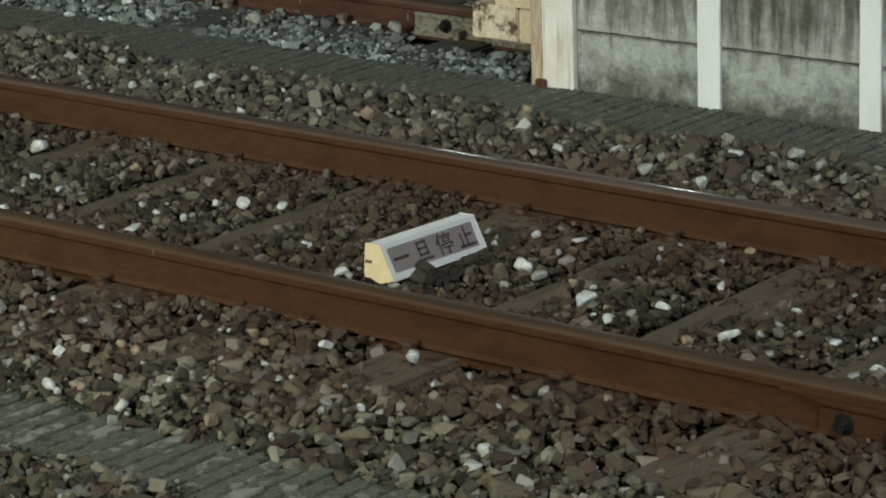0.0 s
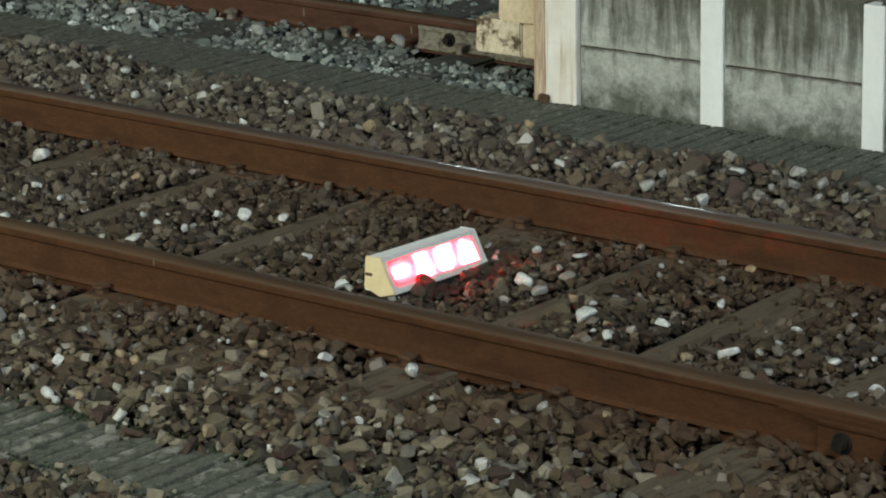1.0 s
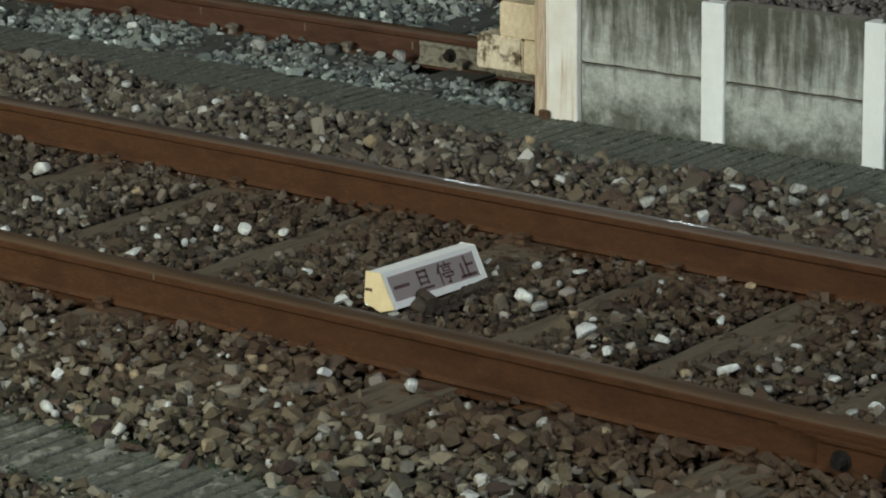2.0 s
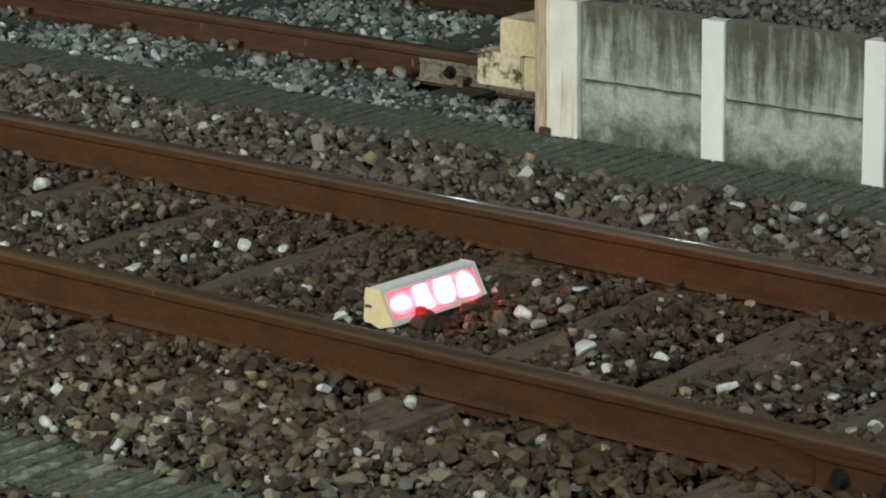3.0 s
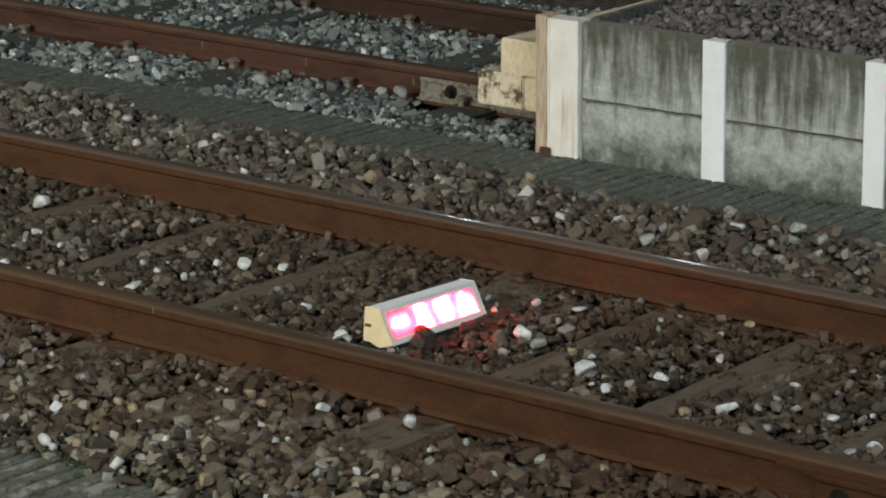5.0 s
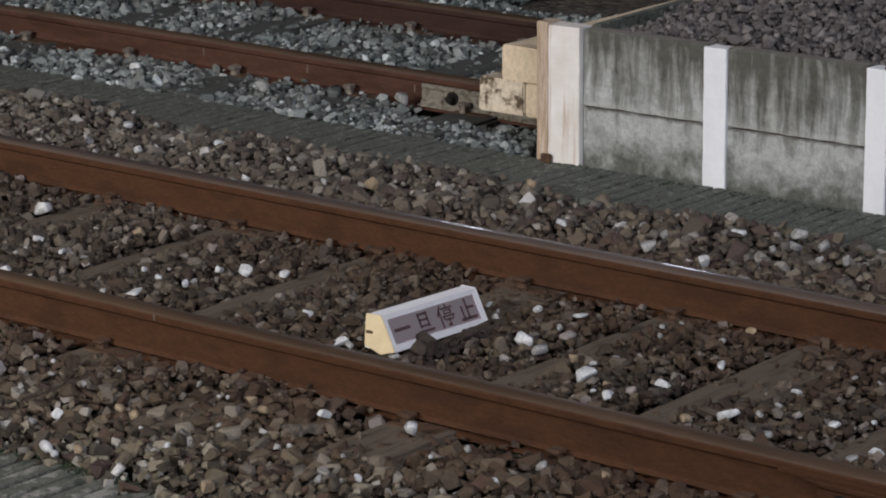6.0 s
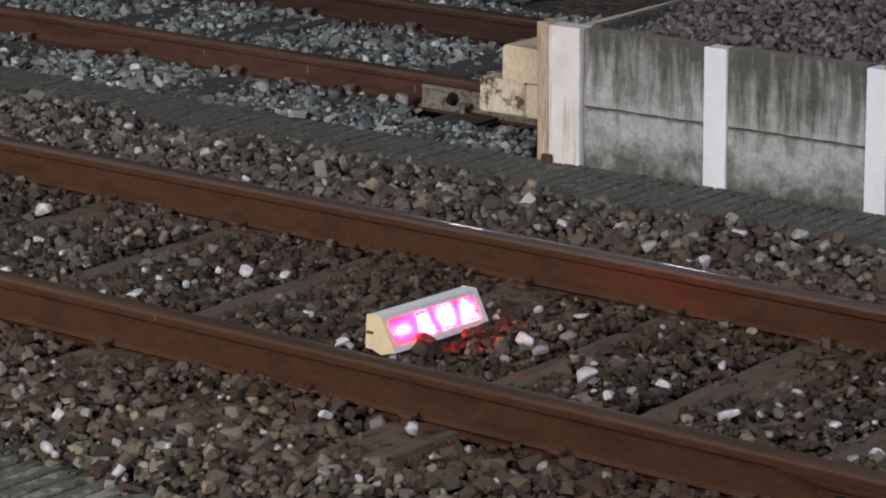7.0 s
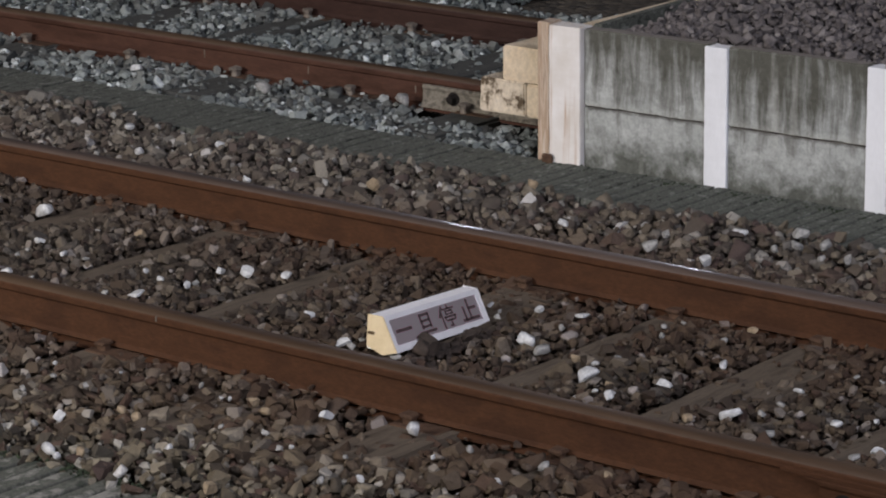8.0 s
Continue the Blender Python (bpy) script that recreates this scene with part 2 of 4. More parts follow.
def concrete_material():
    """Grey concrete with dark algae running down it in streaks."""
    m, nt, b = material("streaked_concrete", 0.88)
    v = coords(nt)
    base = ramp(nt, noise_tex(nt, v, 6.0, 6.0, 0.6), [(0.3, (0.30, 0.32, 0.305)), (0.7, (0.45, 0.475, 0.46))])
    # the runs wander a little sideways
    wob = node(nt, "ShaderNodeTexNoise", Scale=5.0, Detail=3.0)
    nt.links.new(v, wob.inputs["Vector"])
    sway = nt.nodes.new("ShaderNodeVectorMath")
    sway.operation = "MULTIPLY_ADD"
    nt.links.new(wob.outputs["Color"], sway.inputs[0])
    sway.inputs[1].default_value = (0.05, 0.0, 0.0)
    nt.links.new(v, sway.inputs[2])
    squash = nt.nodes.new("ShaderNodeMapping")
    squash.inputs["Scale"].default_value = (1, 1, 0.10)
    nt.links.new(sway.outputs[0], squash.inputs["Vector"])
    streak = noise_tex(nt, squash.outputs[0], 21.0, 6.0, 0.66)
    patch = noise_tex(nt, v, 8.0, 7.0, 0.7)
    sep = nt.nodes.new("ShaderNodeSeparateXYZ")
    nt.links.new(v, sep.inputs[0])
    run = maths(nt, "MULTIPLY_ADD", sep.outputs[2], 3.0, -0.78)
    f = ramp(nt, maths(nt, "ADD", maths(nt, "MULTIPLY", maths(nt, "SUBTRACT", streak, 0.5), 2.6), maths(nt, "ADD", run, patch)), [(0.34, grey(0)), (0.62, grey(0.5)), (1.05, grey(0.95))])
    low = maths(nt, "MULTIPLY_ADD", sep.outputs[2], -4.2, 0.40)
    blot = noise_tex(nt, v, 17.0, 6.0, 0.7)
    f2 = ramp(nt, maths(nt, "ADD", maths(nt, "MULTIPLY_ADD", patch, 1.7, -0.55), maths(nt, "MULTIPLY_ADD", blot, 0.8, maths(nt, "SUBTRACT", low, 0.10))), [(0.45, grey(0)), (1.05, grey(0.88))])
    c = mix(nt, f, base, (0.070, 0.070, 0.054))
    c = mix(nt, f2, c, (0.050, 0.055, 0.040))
    # pale lime runs
    lime = noise_tex(nt, coords(nt, (1, 1, 0.07)), 13.0, 3.0, 0.5)
    c = mix(nt, ramp(nt, lime, [(0.60, grey(0)), (0.70, grey(0.55))]), c, (0.40, 0.41, 0.38))
    # washed band above the joint, ragged grime in it
    up = maths(nt, "MULTIPLY_ADD", sep.outputs[2], -26.0, 26.0 * 0.219, clamp=True)
    over = maths(nt, "MULTIPLY", up, maths(nt, "GREATER_THAN", sep.outputs[2], 0.1925))
    c = mix(nt, maths(nt, "MULTIPLY", over, maths(nt, "MULTIPLY_ADD", patch, 1.6, -0.25, clamp=True)), c, (0.46, 0.475, 0.44))
    seam = maths(nt, "MULTIPLY_ADD", maths(nt, "ABSOLUTE", maths(nt, "SUBTRACT", sep.outputs[2], 0.189)), -120.0, maths(nt, "MULTIPLY_ADD", blot, 4.0, -1.2), clamp=True)
    c = mix(nt, maths(nt, "MULTIPLY", seam, 0.85), c, (0.05, 0.05, 0.04))
    geo = nt.nodes.new("ShaderNodeNewGeometry")
    way = nt.nodes.new("ShaderNodeSeparateXYZ")
    nt.links.new(geo.outputs["Normal"], way.inputs[0])
    c = mix(nt, maths(nt, "MULTIPLY_ADD", way.outputs[2], 2.0, -0.8, clamp=True), c, (0.20, 0.185, 0.165))
    g = noise_tex(nt, v, 55.0, 6.0, 0.75)
    c = mix(nt, 0.8, c, ramp(nt, g, [(0.3, grey(0.62)), (0.7, grey(1.3))]), "MULTIPLY")
    nt.links.new(c, b.inputs["Base Color"])
    bump(nt, b, g, 0.5, 0.002)
    return m


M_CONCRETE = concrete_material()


def face_material(name, colour, through_colour):
    """Smoked plastic that lets lamp light through."""
    m, nt, b = material(name, 0.4)
    b.inputs["Base Color"].default_value = (*colour, 1)
    t = node(nt, "ShaderNodeBsdfTranslucent", Color=(*through_colour, 1))
    s = nt.nodes.new("ShaderNodeAddShader")
    nt.links.new(b.outputs[0], s.inputs[0])
    nt.links.new(t.outputs[0], s.inputs[1])
    nt.links.new(s.outputs[0], nt.nodes["Material Output"].inputs["Surface"])
    return m


M_FACE = face_material("smoked_sign_face", (0.295, 0.262, 0.262), (0.90, 0.60, 0.75))
M_STROKE, _nt, _b = material("dark_clear_lettering", 0.5)
_b.inputs["Base Color"].default_value = (0.06, 0.042, 0.045, 1)
_t = node(_nt, "ShaderNodeBsdfTransparent", Color=(0.85, 0.8, 0.8, 1))
_m = node(_nt, "ShaderNodeMixShader", Fac=0.82)
_nt.links.new(_b.outputs[0], _m.inputs[1])
_nt.links.new(_t.outputs[0], _m.inputs[2])
_nt.links.new(_m.outputs[0], _nt.nodes["Material Output"].inputs["Surface"])
M_LED, _nt, _b = material("red_signal_lamp", 0.5)
_b.inputs["Base Color"].default_value = (0.3, 0.02, 0.04, 1)
_b.inputs["Emission Color"].default_value = (1.0, 0.0048, 0.0095, 1)
_b.inputs["Emission Strength"].default_value = 4800.0


# ---- mesh helpers ----
def mesh_of(name, bm, *mats):
    me = bpy.data.meshes.new(name)
    bm.to_mesh(me)
    bm.free()
    for m in mats:
        me.materials.append(m)
    return me


def part(name, bm, mat, parent, label=""):
    ob = new(name, mesh_of(name, bm, mat))
    ob.parent = parent
    if label:
        tagged(ob, label)
    return ob


def box(x0, x1, y0, y1, z0, z1, bevel=0.004, segs=1, bm=None):
    own = bmesh.new()
    bmesh.ops.create_cube(own, size=1.0)
    for v in own.verts:
        v.co = ((x0 + x1) / 2 + v.co.x * (x1 - x0), (y0 + y1) / 2 + v.co.y * (y1 - y0), (z0 + z1) / 2 + v.co.z * (z1 - z0))
    if bevel:
        bmesh.ops.bevel(own, geom=own.edges[:], offset=bevel, segments=segs, affect="EDGES")
    if bm is None:
        return own
    tmp = bpy.data.meshes.new("tmp")
    own.to_mesh(tmp)
    own.free()
    bm.from_mesh(tmp)
    bpy.data.meshes.remove(tmp)
    return bm


def prism(profile, axis, a, b):
    """A closed profile of 2D points pushed along an axis ('x' or 'y') from a to b."""
    bm = bmesh.new()
    def place(p, s):
        return (s, p[0], p[1]) if axis == "x" else (p[0], s, p[1])
    ends = [[bm.verts.new(place(p, s)) for p in profile] for s in (a, b)]
    n = len(profile)
    for i in range(n):
        bm.faces.new((ends[0][i], ends[0][(i + 1) % n], ends[1][(i + 1) % n], ends[1][i]))
    bm.faces.new(ends[0][::-1])
    bm.faces.new(ends[1])
    bmesh.ops.recalc_face_normals(bm, faces=bm.faces[:])
    return bm


def roughen(bm, amount, scale, seed=0.0):
    for v in bm.verts:
        n = noise.noise_vector(v.co * scale + Vector((seed, seed * 1.7, -seed)))
        v.co += n * amount


# ---- ground ----
def ground():
    bm = bmesh.new()
    bmesh.ops.create_grid(bm, x_segments=2, y_segments=2, size=300)
    ob = new("ground", mesh_of("ground", bm, M_DIRT))
    ob.location = (0, 0, -0.062)
    tagged(ob, "dark dirty ground under the track ballast", "ground", kind="structure")


ground()


# ---- rails ----
def rail_profiles(h, head, foot, web):
    """The rail's section in two pieces: the web with its foot, and the head with rounded shoulders."""
    low = [(foot / 2, 0), (foot / 2, 0.007), (foot / 4, 0.014), (web / 2 + 0.007, 0.022), (web / 2 + 0.002, 0.034), (web / 2, h - 0.034)]
    top = [(web / 2, h - 0.034), (head / 2 - 0.001, h - 0.0295), (head / 2, h - 0.027), (head / 2, h - 0.015),
           (head / 2 - 0.002, h - 0.010), (head / 2 - 0.006, h - 0.0052), (head / 2 - 0.012, h - 0.002), (head / 2 - 0.02, h)]
    return [half + [(-y, z) for y, z in half[::-1]] for half in (low, top)]


def rail(y, base, h, head, foot, x0, x1, top_mat, label, web=0.051, side=None):
    root = new("rail")
    root.location = (0, y, base)
    low, top = rail_profiles(h, head, foot, web)
    part("web", prism(low, "x", x0, x1), side or M_RUST, root)
    bm = prism(top, "x", x0, x1)
    for f in bm.faces:
        c = f.calc_center_median()
        f.material_index = 1 if f.normal.z > 0.5 and c.z > h - 0.02 else 0
        f.smooth = c.z > h - 0.0175 and abs(f.normal.x) < 0.5
    crown = part("head", bm, side or M_RUST, root, "worn rail head")
    crown.data.materials.append(top_mat)
    return tagged(root, label, "rail", "rails")


SCUFFS = ((-5.115, 0.032, 0.022), (-5.050, 0.027, 0.012), (-5.005, 0.024, 0.030), (-4.960, 0.026, 0.016))  # along, above the foot, length


def chalk(rail_ob, x, z0, z1, y=-0.0335):
    """A white tick painted on the rail's side."""
    part("paint_mark", box(x - 0.0025, x + 0.0025, y - 0.001, y + 0.003, z0, z1, 0.0005), M_CHALK, rail_ob, "faded white paint tick")


def bolt(parent, x, y, z, r=0.017):
    bm = bmesh.new()
    bmesh.ops.create_cone(bm, segments=6, radius1=r, radius2=r * 0.9, depth=0.026, cap_ends=True, matrix=pose(x, y, z, 90))
    bmesh.ops.create_cone(bm, segments=14, radius1=r * 1.5, radius2=r * 1.5, depth=0.006, cap_ends=True, matrix=pose(x, y + 0.012, z, 90))
    return part("bolt", bm, M_DARK, parent, "blackened track bolt")


TOP, BASE = 0.128, -0.012
near_rail = rail(NEAR_Y, BASE, TOP - BASE, 0.065, 0.078, -16, 5, M_RUST_DULL, "rust-brown steel rail with a dull running surface")
far_rail = rail(FAR_Y, BASE, TOP - BASE, 0.065, 0.078, -16, 5, M_RUST_TOP, "rust-brown steel rail with shiny spots on its head")
back_rail = rail(BACK_Y, -0.02, 0.122, 0.062, 0.115, -16, -6.2, M_RUST_DULL, "red-brown siding rail that ends at timber baulks", side=M_RUST_RED)
back_far_rail = rail(BACK_FAR_Y, -0.02, 0.122, 0.062, 0.115, -16, -6.2, M_RUST_DULL, "dark brown siding rail running up to the mound", side=M_RUST_DARK)


def fishplate(parent, x0, x1, h, bolts, mat, label):
    """A splice plate against the web, proud of it, with a ledge under the head and a lip on the foot."""
    prof = [(-0.050, 0.004), (-0.050, 0.016), (-0.040, 0.026), (-0.037, 0.034), (-0.037, h - 0.052), (-0.041, h - 0.046), (-0.041, h - 0.036), (-0.031, h - 0.0335), (-0.010, h - 0.036), (-0.010, 0.02)]
    bm = prism(prof, "x", x0, x1)
    bmesh.ops.bevel(bm, geom=bm.edges[:], offset=0.0015, segments=1, affect="EDGES")
    bmesh.ops.subdivide_edges(bm, edges=[e for e in bm.edges if abs(e.verts[0].co.x - e.verts[1].co.x) > 0.3], cuts=20)
    roughen(bm, 0.0016, 35, x0)
    p = part("fishplate", bm, mat, parent, label)
    for x in bolts:
        bolt(p, x, -0.050, h * 0.42)


def scale_flake(parent, x0, x1, z0, z1):
    """A thin sheet of rust scale lifting from the side of the head."""
    bm = box(x0, x1, -0.0365, -0.0318, z0, z1, 0.0008)
    bmesh.ops.subdivide_edges(bm, edges=[e for e in bm.edges if abs(e.verts[0].co.x - e.verts[1].co.x) > 0.1], cuts=14)
    roughen(bm, 0.0022, 30, x0)
    part("rust_scale", bm, M_RUST, parent, "lifting rust scale")


chalk(near_rail, -5.49, 0.116, 0.131)
for x, z, wide in SCUFFS:
    part("scuff", box(x, x + wide, -0.0325, -0.0265, z, z + 0.003, 0.0008), M_CHALK, near_rail, "pale scuff on rusted web")
chalk(back_rail, -7.93, 0.055, 0.085, -0.0262)
chalk(back_rail, -7.42, 0.055, 0.085, -0.0262)
chalk(back_rail, -6.92, 0.050, 0.075, -0.0262)
fishplate(near_rail, -3.487, -2.93, TOP - BASE, (-3.422, -3.29, -3.14, -3.0), M_RUST, "rusted fishplate with bolts")
scale_flake(near_rail, -3.59, -3.20, 0.106, 0.117)
scale_flake(near_rail, -3.52, -3.05, 0.098, 0.105)
M_PLATE = paint("grimy_grey_steel", [(0.055, 0.048, 0.036), (0.22, 0.20, 0.16), (0.11, 0.10, 0.078)], 22, 0.85)
fishplate(back_rail, -6.88, -6.22, 0.122, (-6.74, -6.55), M_PLATE, "grimy fishplate with dark bolts")


# ---- sleepers ----
def sleeper(x0, y0, y1, mat, rails, foot, label, top=0.0, width=0.2, clip=None):
    root = new("sleeper")
    root.location = (x0, 0, top)
    bm = box(0, width, y0, y1, -0.14, 0, 0.010, 2)
    bmesh.ops.subdivide_edges(bm, edges=[e for e in bm.edges if abs(e.verts[0].co.y - e.verts[1].co.y) > 0.5], cuts=40)
    roughen(bm, 0.003, 7, x0)
    part("timber", bm, mat, root)
    for y in rails:
        p = part("tie_plate", box(0.015, 0.165, y - 0.085, y + 0.085, -0.008, 0.003, 0.002), M_SPIKE, root, "rusted tie plate")
        for s in (-1, 1):
            bm = box(-0.016, 0.016, -0.016, 0.016, -0.03, 0.026, 0.005)
            box(-0.021, 0.021, -0.024, 0.020, 0.020, 0.036, 0.005, 1, bm)
            roughen(bm, 0.006, 30, x0 + y + s)
            bmesh.ops.scale(bm, vec=(0.85, 0.85, 0.95) if clip else (0.95, 0.9, 0.75), verts=bm.verts[:])
            k = part("spike", bm, clip or M_SPIKE, p, "rusted rail spike")
            k.location = (0.055 if s < 0 else 0.12, y + s * (foot / 2 + 0.012), 0.002)
    return tagged(root, label, "sleeper", "sleepers")


SLEEPER_X = (-8.40, -7.86, -7.34, -6.80, -6.27, -5.72, -5.20, -4.69, -4.24, -3.72, -3.22, -2.70)
for x in SLEEPER_X:
    sleeper(x, -0.47, 1.60, M_SLEEPER, (NEAR_Y, FAR_Y), 0.078, "weathered brown sleeper half sunk in ballast")
BACK_SLEEPER_X = (-10.5, -9.95, -9.42, -8.88, -8.33, -7.79, -7.24, -6.72)
for x in BACK_SLEEPER_X:
    sleeper(x, 2.40, 4.35, M_BACK_SLEEPER, (BACK_Y, BACK_FAR_Y), 0.115, "dark grey siding sleeper in bluish ballast", -0.005, 0.2, M_CLIP)


# ---- retaining wall, baulks ----
WALL_Y, WALL_TOP = 2.36, 0.447
wall = tagged(new("wall_mound"), "low streaked concrete retaining wall with white posts", "wall", kind="structure")
wall.matrix_world = pose(-5.9, 2.353, 0, 0, 0, 1.9) @ pose(5.9, -2.36, 0)
POSTS = (-5.409, -4.843, -4.277, -3.711, -3.145)


def chip(bm, seed):
    """Worn, slightly wavy arrises."""
    bmesh.ops.subdivide_edges(bm, edges=[e for e in bm.edges if abs(e.verts[0].co.z - e.verts[1].co.z) > 0.2], cuts=30)
    roughen(bm, 0.0014, 40, seed)


def build_wall():
    edges = (-5.885,) + POSTS
    for i in range(len(edges) - 1):
        a = edges[i] + (0.006 if i == 0 else 0.070)
        b = edges[i + 1]
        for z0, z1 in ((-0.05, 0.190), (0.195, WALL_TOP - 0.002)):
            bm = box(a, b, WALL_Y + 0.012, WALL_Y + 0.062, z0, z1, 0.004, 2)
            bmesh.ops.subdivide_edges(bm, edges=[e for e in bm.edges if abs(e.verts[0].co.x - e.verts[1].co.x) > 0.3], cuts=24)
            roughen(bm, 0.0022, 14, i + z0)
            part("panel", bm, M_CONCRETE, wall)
    for x in POSTS:
        bm = box(x - (0.009 if x < -5.3 else 0.0), x + 0.073, WALL_Y + 0.001, WALL_Y + 0.066, -0.05, WALL_TOP - 0.006, 0.002, 2)
        chip(bm, x)
        part("post", bm, M_POST, wall, "white painted concrete post")
    bm = box(-5.999, -5.879, WALL_Y - 0.010, WALL_Y + 0.064, -0.05, WALL_TOP + 0.001, 0.002, 2)
    chip(bm, 3.0)
    part("post", bm, M_CORNER, wall, "white corner post with rust streaks")
    bm = box(-6.049, -6.001, WALL_Y - 0.004, WALL_Y + 0.07, -0.05, WALL_TOP + 0.006, 0.003, 2)
    part("post", bm, M_TAN, wall, "rusty tan edge of the corner post")
    bm = box(-6.018, -5.979, WALL_Y - 0.030, WALL_Y - 0.012, -0.03, 0.025, 0.005)
    part("foot_block", bm, M_SPIKE, wall)
    # the short return at the mound's end
    bm = box(-5.895, -5.855, WALL_Y + 0.08, 3.0, -0.05, WALL_TOP, 0.006, 2)
    part("return_panel", bm, M_PLANK, wall, "weathered grey return board")


def corner_material():
    m, nt, b = material("white_post_with_rust_runs", 0.65)
    streak = noise_tex(nt, coords(nt, (1, 1, 0.05)), 42.0, 3.0, 0.6)
    base = ramp(nt, noise_tex(nt, coords(nt), 9.0, 5.0, 0.6), [(0.3, (0.66, 0.63, 0.58)), (0.65, (0.80, 0.79, 0.77))])
    c = mix(nt, ramp(nt, streak, [(0.55, grey(0)), (0.64, grey(0.3)), (0.72, grey(0.85))]), base, (0.42, 0.26, 0.14))
    nt.links.new(c, b.inputs["Base Color"])
    return m


M_CORNER = corner_material()
build_wall()


def baulk(x0, x1, z0, z1, y0, y1, seed):
    bm = box(x0, x1, y0, y1, z0, z1, 0.006, 2)
    bmesh.ops.subdivide_edges(bm, edges=[e for e in bm.edges if abs(e.verts[0].co.y - e.verts[1].co.y) > 0.5], cuts=12)
    roughen(bm, 0.004, 12, seed)
    ob = new("timber_baulk", mesh_of("timber_baulk", bm, M_BAULK_OLD if seed == 1 else M_BAULK))
    return tagged(ob, "sawn yellowish timber baulk laid across the siding rails", "timber", "buffer baulks")


M_BAULK_OLD = paint("flaking_painted_baulk", [(0.10, 0.07, 0.04), (0.60, 0.52, 0.40), (0.68, 0.60, 0.47), (0.72, 0.64, 0.52)], 16, 0.85, 0, (1, 1, 1), 2.0, 60)
baulk(-6.393, -6.204, 0.092, 0.206, 2.48, 4.2, 1)
baulk(-6.200, -5.998, 0.092, 0.203, 2.48, 4.2, 2)
baulk(-6.296, -6.10, 0.207, 0.325, 2.48, 4.2, 3)

# ---- the stop signal lying between the rails ----
SIGN_L, SIGN_H, SIGN_T, SIGN_B = 0.477, 0.088, 0.044, 0.0925


